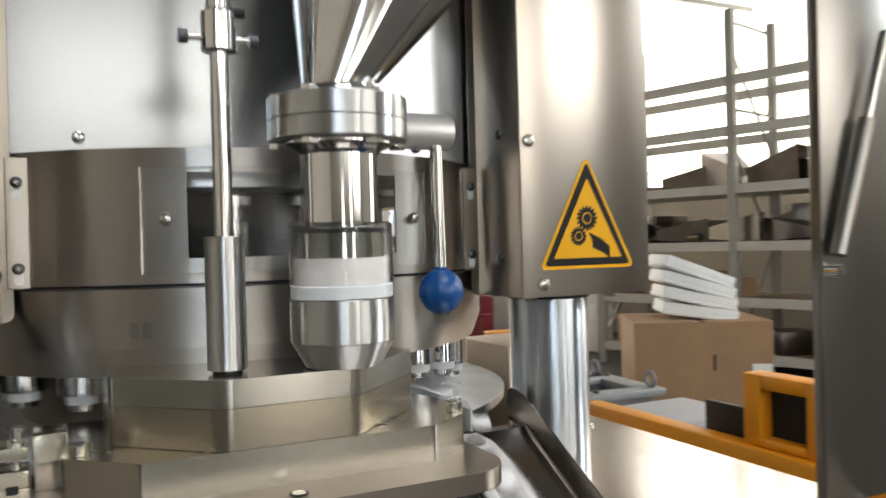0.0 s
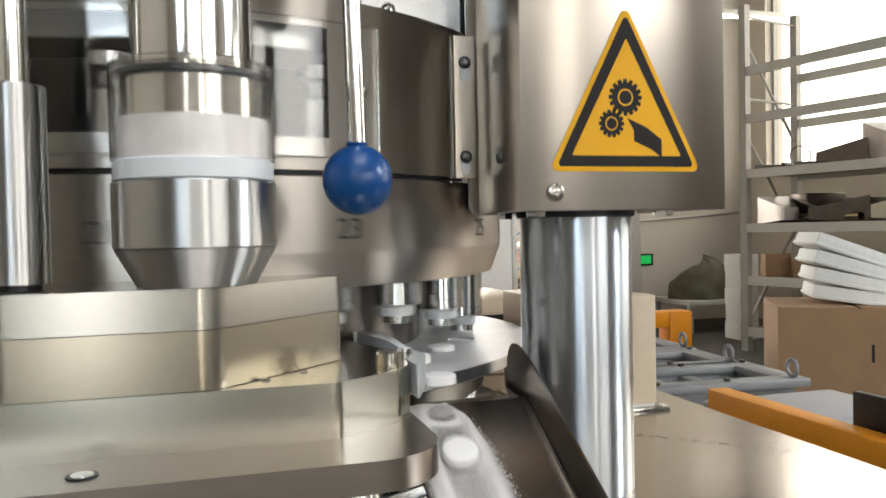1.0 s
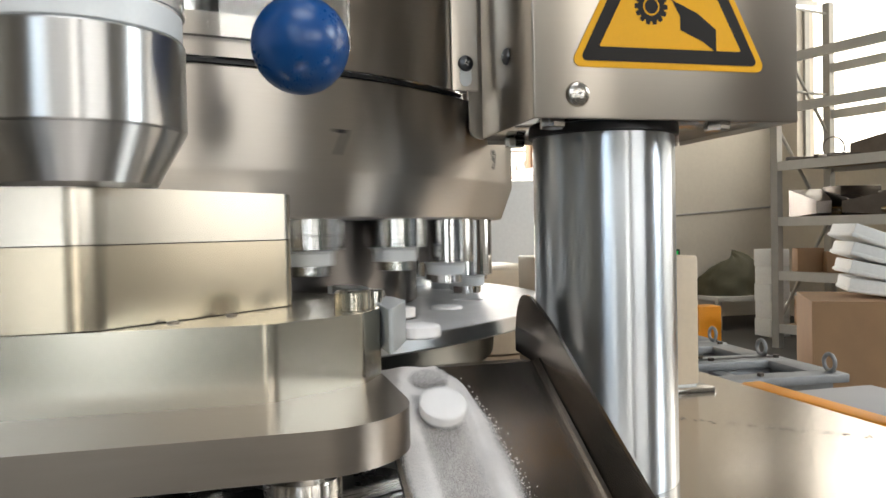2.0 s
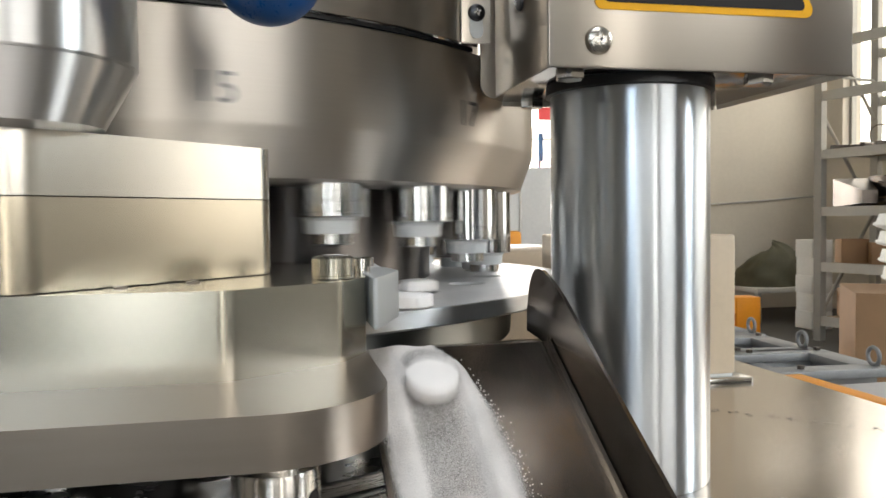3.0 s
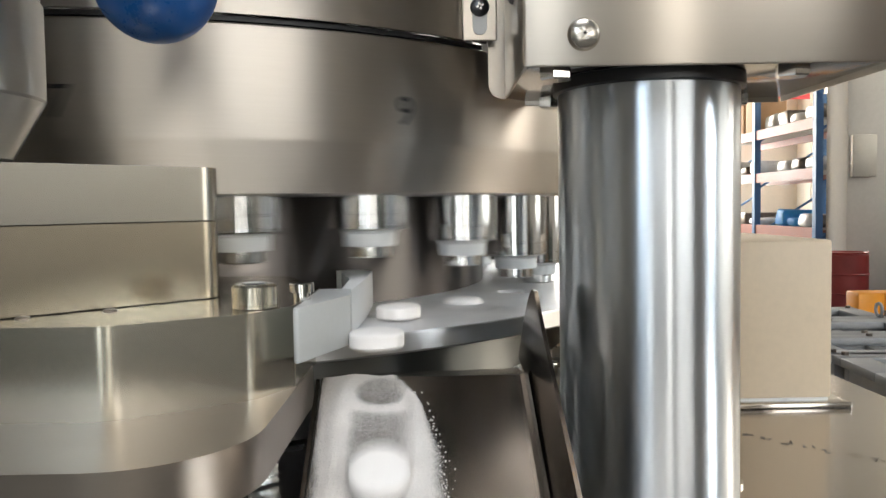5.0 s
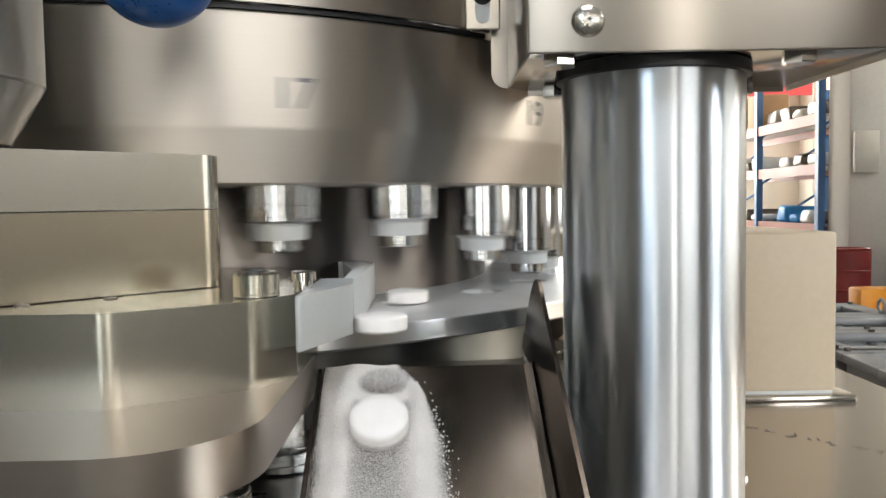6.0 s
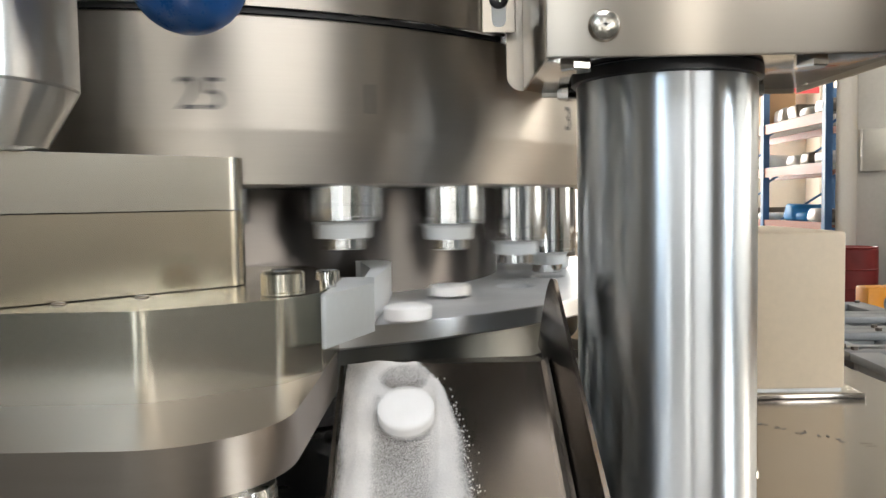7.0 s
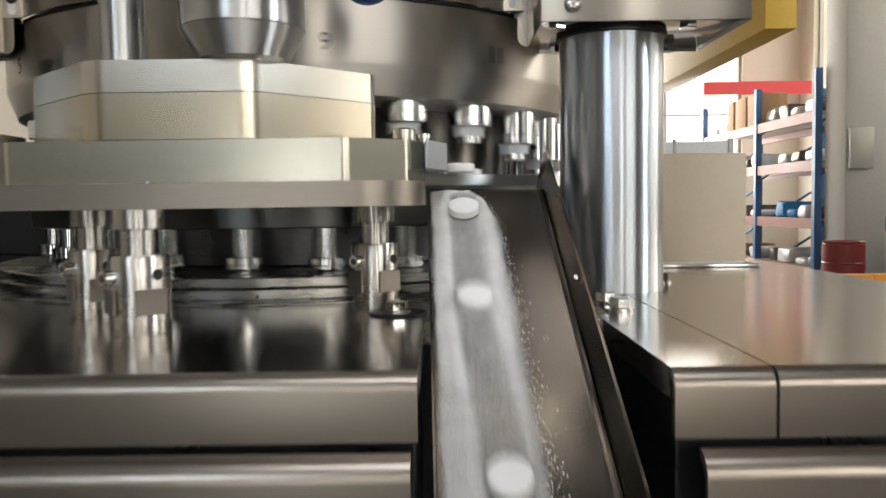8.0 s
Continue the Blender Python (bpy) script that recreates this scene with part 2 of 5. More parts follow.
def box(bm, x0, x1, y0, y1, z0, z1, bevel=0.0, seg=2, turn=None):
    made = bmesh.ops.create_cube(bm, size=1.0)["verts"]
    m = Matrix.Translation(((x0 + x1) / 2, (y0 + y1) / 2, (z0 + z1) / 2)) @ (turn or Matrix()) @ Matrix.Diagonal((x1 - x0, y1 - y0, z1 - z0, 1))
    bmesh.ops.transform(bm, matrix=m, verts=made)
    if bevel:
        edges = list({e for v in made for e in v.link_edges})
        bmesh.ops.bevel(bm, geom=edges, offset=bevel, segments=seg, affect="EDGES", profile=0.5)
    return bm


def lathe(bm, c, profile, n=48, axis="z", base=0.0, close=True):
    """A turned body: profile rows of radius and height."""
    rings = []
    for r, h in profile:
        ring = []
        for i in range(n):
            a = 2 * math.pi * i / n
            p = (r * math.cos(a), r * math.sin(a), h)
            if axis == "x":
                p = (h, r * math.cos(a), r * math.sin(a))
            elif axis == "y":
                p = (r * math.cos(a), h, r * math.sin(a))
            ring.append(bm.verts.new((c[0] + p[0], c[1] + p[1], c[2] + p[2])))
        rings.append(ring)
    for a, b in zip(rings, rings[1:]):
        for i in range(n):
            bm.faces.new((a[i], a[(i + 1) % n], b[(i + 1) % n], b[i]))
    if close:
        bm.faces.new(rings[0])
        bm.faces.new(rings[-1])
    return bm


def rod(bm, a, b, r, n=16, r2=None):
    """A straight round bar from a to b."""
    a, b = Vector(a), Vector(b)
    q = (b - a).to_track_quat("Z", "Y").to_matrix()
    rings = []
    for p, rr in ((a, r), (b, r if r2 is None else r2)):
        rings.append([bm.verts.new(p + q @ Vector((rr * math.cos(2 * math.pi * i / n), rr * math.sin(2 * math.pi * i / n), 0))) for i in range(n)])
    for i in range(n):
        bm.faces.new((rings[0][i], rings[0][(i + 1) % n], rings[1][(i + 1) % n], rings[1][i]))
    bm.faces.new(rings[0])
    bm.faces.new(rings[1])
    return bm


def prism(bm, outline, z0, z1, bevel=0.0, seg=2):
    """An upright slab with the given outline."""
    low = [bm.verts.new((x, y, z0)) for x, y in outline]
    top = [bm.verts.new((x, y, z1)) for x, y in outline]
    n = len(outline)
    faces = [bm.faces.new(low), bm.faces.new(top)]
    for i in range(n):
        faces.append(bm.faces.new((low[i], low[(i + 1) % n], top[(i + 1) % n], top[i])))
    if bevel:
        edges = [e for f in faces[:2] for e in f.edges]
        bmesh.ops.bevel(bm, geom=edges, offset=bevel, segments=seg, affect="EDGES", profile=0.5)
    return bm


def rounded(points, radii, n=8):
    """An outline whose corners are rounded by the given radii."""
    out = []
    k = len(points)
    for i, r in enumerate(radii):
        p, a, b = Vector(points[i]), Vector(points[i - 1]), Vector(points[(i + 1) % k])
        if r <= 0:
            out.append(tuple(p))
            continue
        u, v = (a - p).normalized(), (b - p).normalized()
        half = math.acos(max(-1, min(1, u.dot(v)))) / 2
        d = r / math.tan(half)
        mid = p + (u + v).normalized() * (r / math.sin(half))
        s, e = p + u * d, p + v * d
        a0, a1 = math.atan2(s.y - mid.y, s.x - mid.x), math.atan2(e.y - mid.y, e.x - mid.x)
        da = (a1 - a0 + math.pi) % (2 * math.pi) - math.pi
        for j in range(n + 1):
            t = a0 + da * j / n
            out.append((mid.x + r * math.cos(t), mid.y + r * math.sin(t)))
    return out


def hexagon(bm, c, r, z0, z1):
    pts = [(c[0] + r * math.cos(radians(60 * i + 15)), c[1] + r * math.sin(radians(60 * i + 15))) for i in range(6)]
    return prism(bm, pts, z0, z1, 0.0006, 1)


def cross_screw(name, x, y, z, r, parent, way=(0, -1, 0), mat=None):
    """A domed screw head with a cross recess, facing along way."""
    bm = bmesh.new()
    lathe(bm, (0, 0, 0), [(r, 0), (r, 0.12 * r), (r * 0.86, 0.36 * r), (r * 0.55, 0.52 * r), (r * 0.1, 0.56 * r)], 24)
    q = Vector(way).to_track_quat("Z", "Y").to_matrix().to_4x4()
    m = Matrix.Translation((x, y, z)) @ q
    bmesh.ops.transform(bm, matrix=m, verts=bm.verts)
    head = part(name, bm, mat or cover_satin, parent)
    for k in (0, 1):
        bm = bmesh.new()
        w, l = (0.10 * r, 0.40 * r) if k else (0.40 * r, 0.10 * r)
        box(bm, -w, w, -l, l, 0.42 * r, 0.575 * r)
        bmesh.ops.transform(bm, matrix=m @ pose(0, 0, 0, 0, 0, 20), verts=bm.verts)
        part("recess", bm, ring_steel, head)
    return head

# ---------------------------------------------------------------- the hall
HX0, HX1, HY0, HY1, HZ = -5.0, 6.6, -5.0, 14.0, 5.2


def wall_with_openings(name, along, at, thick, a0, a1, z1, openings, mat, label):
    """An upright wall along x or y, pierced by openings of (from, to, sill, head)."""
    bm = bmesh.new()

    def slab(p, q, za, zb):
        if q - p < 1e-4 or zb - za < 1e-4:
            return
        if along == "x":
            box(bm, p, q, at, at + thick, za, zb)
        else:
            box(bm, at, at + thick, p, q, za, zb)
    here = a0
    for p, q, sill, head in sorted(openings):
        slab(here, p, 0, z1)
        slab(p, q, 0, sill)
        slab(p, q, head, z1)
        here = q
    slab(here, a1, 0, z1)
    return setting(name, bm, mat, label, "wall")


def window(name, along, at, a0, a1, z0, z1, bars, rows):
    """A steel window frame with bars, standing in a wall's opening."""
    w = thing(name, ((a0 + a1) / 2, at, z0) if along == "x" else (at, (a0 + a1) / 2, z0), "tall steel framed factory window with bright sky behind", "window", "", "structure")

    def bar(nm, p, q, za, zb):
        bm = bmesh.new()
        box(bm, *((p, q, at - 0.03, at + 0.03) if along == "x" else (at - 0.03, at + 0.03, p, q)), za, zb)
        part(nm, bm, rack_grey, w)
    bar("window_sill", a0, a1, z0, z0 + 0.05)
    bar("window_head", a0, a1, z1 - 0.05, z1)
    for i in range(bars + 1):
        c = a0 + 0.02 + (a1 - a0 - 0.04) * i / bars
        bar("mullion", c - 0.02, c + 0.02, z0 + 0.05, z1 - 0.05)
    for j in range(1, rows):
        c = z0 + (z1 - z0) * j / rows
        for i in range(bars):
            l, r = (a0 + 0.02 + (a1 - a0 - 0.04) * k / bars for k in (i, i + 1))
            bar("transom", l + 0.02, r - 0.02, c - 0.015, c + 0.015)
    return w


def build_hall():
    bm = bmesh.new()
    box(bm, HX0 - 0.3, HX1 + 0.3, HY0 - 0.3, HY1 + 0.3, -0.2, 0.0)
    setting("floor", bm, concrete, "worn grey concrete workshop floor", "floor")
    # the gap left in the roof is added for the fill lamp
    bm = bmesh.new()
    for x0, x1, y0, y1 in ((HX0 - 0.3, HX1 + 0.3, HY0 - 0.3, -2.6), (HX0 - 0.3, HX1 + 0.3, -0.8, HY1 + 0.3), (HX0 - 0.3, -0.65, -2.6, -0.8), (1.85, HX1 + 0.3, -2.6, -0.8)):
        box(bm, x0, x1, y0, y1, HZ, HZ + 0.2)
    setting("ceiling", bm, roof_sheet, "grey sheet metal workshop roof with an added opening for fill light", "ceiling")
    wall_with_openings("wall_south", "x", HY0 - 0.24, 0.24, HX0, HX1, HZ, [(-2.3, -1.1, 2.6, 4.5), (-1.05, -0.45, 0.02, 1.65), (-0.3, 1.4, 2.0, 3.0), (1.4, 1.85, 0.02, 3.0), (2.5, 5.3, 1.6, 3.4)], dull_wall, "dull beige wall with windows and narrow doorways")
    wall_with_openings("wall_west", "y", HX0 - 0.24, 0.24, HY0, HY1, HZ, [], wall_paint, "cream painted wall")
    wall_with_openings("wall_east", "y", HX1, 0.24, HY0, HY1, HZ, [(-2.05, -0.55, 2.9, 4.6), (-0.4, 1.7, 0.95, 2.8), (2.0, 3.5, 1.75, 4.6), (4.8, 8.2, 1.75, 4.6), (9.2, 13.5, 1.1, 4.6)], wall_paint, "cream painted wall below high bright windows")
    wall_with_openings("wall_north", "x", HY1, 0.24, HX0, HX1, HZ, [(0.3, 5.6, 0.5, 4.6)], wall_paint, "cream painted wall with a long bright window")
    # dark band low on the unseen walls, added to dim what the steel reflects
    bm = bmesh.new()
    box(bm, HX0, -1.05, HY0, HY0 + 0.012, 0, 1.4)
    box(bm, -0.45, 1.4, HY0, HY0 + 0.012, 0, 1.4)
    box(bm, 1.85, HX1, HY0, HY0 + 0.012, 0, 1.4)
    box(bm, HX0, HX0 + 0.012, HY0 + 0.012, 6.0, 0, 0.9)
    box(bm, HX1 - 0.012, HX1, HY0 + 0.012, -2.1, 0, 0.9)
    setting("dado", bm, low_wall_dark, "unseen dark grey-green band added low on the walls to dim reflections", "wall paint")
    window("window_1", "x", HY0 - 0.12, -2.3, -1.1, 2.6, 4.5, 2, 3)
    window("window_2", "x", HY0 - 0.12, -0.3, 1.4, 2.0, 3.0, 2, 1)
    window("window_8", "x", HY0 - 0.12, 2.5, 5.3, 1.6, 3.4, 3, 1)
    window("window_7", "y", HX1 + 0.12, -0.4, 1.7, 0.95, 2.8, 2, 1)
    window("window_3", "y", HX1 + 0.12, -2.05, -0.55, 2.9, 4.6, 1, 3)
    window("window_4", "y", HX1 + 0.12, 2.0, 3.5, 1.75, 4.6, 1, 2)
    window("window_5", "y", HX1 + 0.12, 4.8, 8.2, 1.75, 4.6, 1, 1)
    window("window_9", "y", HX1 + 0.12, 9.2, 13.5, 1.1, 4.6, 3, 2)
    window("window_6", "x", HY1 + 0.12, 0.3, 5.6, 0.5, 4.6, 4, 2)
    bm = bmesh.new()
    box(bm, HX0 - 3.0, HX1 + 3.0, HY1 + 2.0, HY1 + 2.1, 0, 7)
    box(bm, HX1 + 2.0, HX1 + 2.1, HY0 - 2, HY1 + 1.9, 0, 7)
    box(bm, HX0 - 3.0, HX1 + 3.0, HY0 - 2.1, HY0 - 2.0, 0, 7)
    box(bm, HX0 - 3.1, HX0 - 3.0, HY0 - 1.9, HY1 + 1.9, 0, 7)
    setting("backdrop", bm, sky_glow, "plain bright overcast sky outside the windows", "sky")
    # a cross wall between the bays, and its pillar
    wall_with_openings("wall_bay", "x", 8.62, 0.2, 5.0, HX1, HZ, [], wall_paint, "off-white partition wall with a conduit along it")
    bm = bmesh.new()
    box(bm, 4.56, 5.0, 8.4, 8.85, 0, HZ, 0.012)
    setting("pillar", bm, grey_wall, "grey painted concrete pillar", "pillar")
    bm = bmesh.new()
    rod(bm, (5.06, 8.6, 1.22), (6.6, 8.6, 1.32), 0.012, 8)
    rod(bm, (5.06, 8.6, 1.22), (5.06, 8.6, 0.9), 0.012, 8)
    setting("conduit", bm, rack_grey, "thin grey electrical conduit on the wall", "conduit")
    # running-man lamp without its figure: a lit panel in a dark case
    s = thing("exit_sign", (5.17, 8.6, 0.70), "small lit green emergency exit sign on the wall", "sign")
    bm = bmesh.new()
    box(bm, 5.07, 5.27, 8.58, 8.62, 0.69, 0.83, 0.006)
    part("case", bm, black_part, s)
    bm = bmesh.new()
    box(bm, 5.10, 5.24, 8.572, 8.578, 0.71, 0.81)
    part("lit_panel", bm, green_glow, s)
    e = thing("switch_box", (4.6, 8.36, 1.35), "flat grey electrical box fixed to the pillar", "electrical box")
    bm = bmesh.new()
    box(bm, 4.58, 4.83, 8.33, 8.4, 1.35, 1.78, 0.01)
    part("body", bm, rack_grey, e)


build_hall()

# ---------------------------------------------------------------- the press: its cabinet and deck
TC = (0.164, 0.8475)          # the turret's axis
DECK = 0.974


def build_cabinet():
    c = thing("press_cabinet", (0.4, 0.8, 0), "brushed stainless steel press cabinet with a flat deck", "machine base")
    # deck of two sheets, notched where the chute passes; the front edge is rolled
    bm = bmesh.new()
    prism(bm, [(-0.45, 0.352), (0.2845, 0.352), (0.2845, 0.475), (0.381, 0.475), (0.381, 1.35), (-0.45, 1.35)], DECK - 0.012, DECK)
    part("deck_sheet", bm, deck_steel, c)
    bm = bmesh.new()
    prism(bm, [(0.381, 0.352), (0.4193, 0.352), (0.4193, 0.475), (0.4193, 1.35), (0.381, 1.35)], DECK - 0.0122, DECK - 0.0002)
    part("deck_sheet", bm, deck_steel, c)
    bm = bmesh.new()
    prism(bm, [(0.4196, 0.352), (0.628, 0.352), (0.628, 1.35), (0.4196, 1.35)], DECK - 0.012, DECK)
    part("deck_sheet", bm, deck_steel, c)

    def rolled(x0, x1, y, z, drop, r=0.007):
        """A sheet apron whose top edge is rolled over from the deck."""
        bm = bmesh.new()
        pts = [(y + r, z)] + [(y + r - r * math.sin(a), z - r + r * math.cos(a)) for a in (radians(15 * i) for i in range(1, 7))] + [(y, z - drop), (y + 0.003, z - drop), (y + 0.003, z - r), (y + r, z - 0.003)]
        a = [bm.verts.new((x0, p, q)) for p, q in pts]
        b = [bm.verts.new((x1, p, q)) for p, q in pts]
        bm.faces.new(a)
        bm.faces.new(b)
        for i in range(len(pts)):
            bm.faces.new((a[i], a[(i + 1) % len(pts)], b[(i + 1) % len(pts)], b[i]))
        return bm
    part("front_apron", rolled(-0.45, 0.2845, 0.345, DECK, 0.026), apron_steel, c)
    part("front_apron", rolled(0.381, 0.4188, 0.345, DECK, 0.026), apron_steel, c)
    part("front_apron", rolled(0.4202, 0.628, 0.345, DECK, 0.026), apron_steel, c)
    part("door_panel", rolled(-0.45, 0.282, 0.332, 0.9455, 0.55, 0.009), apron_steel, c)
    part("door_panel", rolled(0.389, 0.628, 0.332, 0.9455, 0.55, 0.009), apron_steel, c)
    for x0, x1 in ((-0.45, 0.2825), (0.3835, 0.626)):
        bm = bmesh.new()
        box(bm, x0, x1, 0.353, 1.35, 0.02, DECK - 0.0125)
        part("inner_body", bm, dark_steel, c)
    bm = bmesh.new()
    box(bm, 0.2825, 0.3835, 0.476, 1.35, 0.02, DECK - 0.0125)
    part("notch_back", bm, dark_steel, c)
    bm = bmesh.new()
    box(bm, -0.44, 0.62, 0.34, 1.34, 0.0, 0.02)
    part("plinth", bm, black_part, c)
    # scribbled marking on the deck
    rnd = random.Random(4)
    for i in range(15):
        f = i / 14
        x, y = 0.487 + 0.112 * f, 0.752 - 0.110 * f
        for k in range(4):
            bm = bmesh.new()
            w = rnd.uniform(0.0018, 0.0042)
            u, v = x + rnd.uniform(-0.003, 0.003), y + rnd.uniform(-0.0025, 0.0025)
            box(bm, u - w / 2, u + w / 2, v - 0.00016, v + 0.00016, DECK + 0.0002, DECK + 0.0004, turn=pose(0, 0, 0, 0, 0, rnd.uniform(-90, 90)))
            part("pencil_mark", bm, pencil_grey, c)
    return c


build_cabinet()


def deck_bolt(x, y, lean=0.0):
    b = thing("deck_bolt", (x, y, DECK), "steel hex bolt with a washer on the deck", "bolt", "bolts on the deck")
    bm = bmesh.new()
    lathe(bm, (x, y, DECK), [(0.0085, 0), (0.0085, 0.0016)], 24)
    part("washer", bm, polished, b)
    bm = bmesh.new()
    hexagon(bm, (x, y), 0.0066, DECK + 0.0016, DECK + 0.0078)
    part("head", bm, polished, b)
    return b


deck_bolt(0.397, 0.509)
deck_bolt(0.3955, 0.540)
deck_bolt(0.4625, 0.66)


def build_column(x, label):
    c = thing("press_column", (x, 0.6231, DECK), label, "column", "columns of the press")
    bm = bmesh.new()
    lathe(bm, (x, 0.6231, 0), [(0.0360, DECK), (0.0364, DECK + 0.001), (0.0364, 1.151), (0.0352, 1.1545), (0.0352, 1.2)], 96)
    part("shaft", bm, column_chrome, c)
    bm = bmesh.new()
    lathe(bm, (x, 0.6231, 0), [(0.0372, 1.1515), (0.0385, 1.152), (0.0385, 1.1565)], 64)
    part("collar", bm, black_part, c)
    return c


build_column(0.4166, "polished steel column with sharp bright reflections")
build_column(2 * TC[0] - 0.4166, "polished steel column beside the turret")

# ---------------------------------------------------------------- upper housing


def build_housing():
    h = thing("upper_housing", (TC[0], 0.8, 1.155), "brushed steel upper housing above the turret", "machine housing")
    bm = bmesh.new()
    box(bm, -0.033, 0.361, 0.662, 0.668, 1.279, 1.75)
    part("front_panel", bm, brushed_h, h)
    bm = bmesh.new()
    box(bm, -0.16, 0.49, 0.70, 1.25, 1.29, 1.75)
    part("inner_frame", bm, dark_steel, h)
    bm = bmesh.new()
    lathe(bm, (TC[0], TC[1], 0), [(0.205, 1.2495), (0.2515, 1.2495), (0.2525, 1.2505), (0.2525, 1.2690), (0.2515, 1.2700), (0.205, 1.2700)], 120, close=False)
    part("upper_cam_ring", bm, turned, h, "pale turned steel cam ring above the punch heads")
    for x in (0.0205, 0.302):
        cross_screw("panel_screw", x, 0.6615, 1.292, 0.0048, h, mat=polished)
    bm = bmesh.new()
    box(bm, -0.3, 0.62, 0.55, 1.3, 1.75, 1.79)
    part("top_plate", bm, brushed_h, h)
    return h


build_housing()


def build_guard():
    g = thing("turret_guard", (TC[0], 0.6, 1.18), "curved brushed steel guard with an acrylic window", "guard")
    R, T = 0.2675, 0.0015
    a0, a1 = radians(-134), radians(-45)
    w0, w1 = math.atan2(0.5914 - TC[1], 0.0887 - TC[0]), math.atan2(0.5949 - TC[1], 0.2505 - TC[0])

    def sheet(bm, p, q, z0, z1, r=R, t=T, n=None):
        n = n or max(2, int(abs(q - p) / radians(2)))
        cols = []
        for i in range(n + 1):
            a = p + (q - p) * i / n
            cols.append([bm.verts.new((TC[0] + rr * math.cos(a), TC[1] + rr * math.sin(a), z)) for rr, z in ((r, z0), (r, z1), (r - t, z1), (r - t, z0))])
        for u, v in zip(cols, cols[1:]):
            for k in range(4):
                bm.faces.new((u[k], v[k], v[(k + 1) % 4], u[(k + 1) % 4]))
        bm.faces.new(cols[0])
        bm.faces.new(cols[-1])
    bm = bmesh.new()
    sheet(bm, a0, w0, 1.180, 1.278)
    sheet(bm, w1, a1, 1.180, 1.278)
    sheet(bm, w0, w1, 1.180, 1.198)
    sheet(bm, w0, w1, 1.260, 1.278)
    part("curved_sheet", bm, drum_steel, g)
    p0, p1 = math.atan2(0.6019 - TC[1], 0.0585 - TC[0]), math.atan2(0.607 - TC[1], 0.2805 - TC[0])
    bm = bmesh.new()
    sheet(bm, p0, p1, 1.1875, 1.2635, R + 0.0045, 0.004)
    pane = part("window_pane", bm, acrylic, g, "clear acrylic pane over the opening")
    pane.visible_shadow = False
    for x in (0.0735, 0.2705):
        a = -math.acos((x - TC[0]) / R)
        cross_screw("pane_screw", x, TC[1] + (R + 0.0045) * math.sin(a), 1.226, 0.0046, g, (math.cos(a), math.sin(a), 0))
    # thin black strip in the gap between guard and drum
    bm = bmesh.new()
    sheet(bm, a0, a1, 1.1779, 1.1798, R - 0.003, 0.003)
    part("gap_strip", bm, black_part, g, "thin black strip in the gap between guard and drum")
    for s in (1, -1):
        cx = TC[0] + s * 0.1855
        bm = bmesh.new()
        box(bm, cx - 0.0075, cx + 0.0075, 0.6465, 0.648, 1.179, 1.274, 0.0005, 1)
        b = part("slotted_bracket", bm, brushed_v, g)
        for z in (1.1935, 1.256):
            # no hole is cut: light through the slot is a white plate
            bm = bmesh.new()
            pts = rounded([(cx - 0.0032, -0.0075), (cx + 0.0032, -0.0075), (cx + 0.0032, 0.0075), (cx - 0.0032, 0.0075)], [0.0031] * 4, 6)
            prism(bm, pts, -0.0002, 0.0002)
            bmesh.ops.transform(bm, matrix=Matrix.Translation((0, 0.6463, z - 0.0045)) @ pose(0, 0, 0, 90, 0, 0), verts=bm.verts)
            part("slot", bm, plastic_white, b, "white slot shape on the bracket, its brightness put into the colour")
            cross_screw("bracket_screw", cx, 0.646, z, 0.0042, b, mat=dark_steel)
    return g


build_guard()


def build_side_box(s):
    """The upright sheet box beside the turret that encloses a column."""
    def X(x):
        return x if s > 0 else 2 * TC[0] - x
    b = thing("column_box", (X(0.43), 0.63, 1.155), "brushed stainless steel box enclosing the column", "machine housing", "boxes round the columns")

    def slab(nm, x0, x1, y0, y1, z0, z1, mat, bev=0.0008):
        bm = bmesh.new()
        p, q = sorted((X(x0), X(x1)))
        box(bm, p, q, y0, y1, z0, z1, bev, 2)
        return part(nm, bm, mat, b)
    slab("front_sheet", 0.361, 0.4995, 0.577, 0.5785, 1.155, 1.75, brushed_v)
    slab("inner_side", 0.361, 0.3625, 0.5787, 0.656, 1.155, 1.75, brushed_v)
    slab("outer_side", 0.498, 0.4995, 0.5787, 0.684, 1.155, 1.75, brushed_v)
    slab("bottom_sheet", 0.3628, 0.4978, 0.5788, 0.684, 1.1572, 1.1588, polished)
    slab("back_sheet", 0.3628, 0.4978, 0.6845, 0.686, 1.155, 1.75, brushed_v)
    # return flange with a rounded lower corner
    bm = bmesh.new()
    out = rounded([(0.3535, 1.1545), (0.361, 1.1545), (0.361, 1.75), (0.3535, 1.75)], [0.0068, 0, 0, 0])
    prism(bm, [(X(x), z) for x, z in out], -0.0007, 0.0007)
    bmesh.ops.transform(bm, matrix=Matrix.Translation((0, 0.6553, 0)) @ pose(0, 0, 0, 90, 0, 0), verts=bm.verts)
    part("return_flange", bm, brushed_v, b)
    for x, z in ((0.382, 1.1660), (0.3695, 1.2905)):
        cross_screw("box_screw", X(x), 0.5768, z, 0.0058, b)
    for z in (1.19, 1.30):
        cross_screw("side_screw", X(0.3608), 0.612, z, 0.0042, b, (-s, 0, 0), dark_steel)
    for x, y in ((0.3735, 0.5865), (0.4605, 0.587), (0.470, 0.668), (0.384, 0.668)):
        bm = bmesh.new()
        hexagon(bm, (X(x), y), 0.0062, 1.1516, 1.1571)
        part("bottom_bolt", bm, polished, b)
    return b


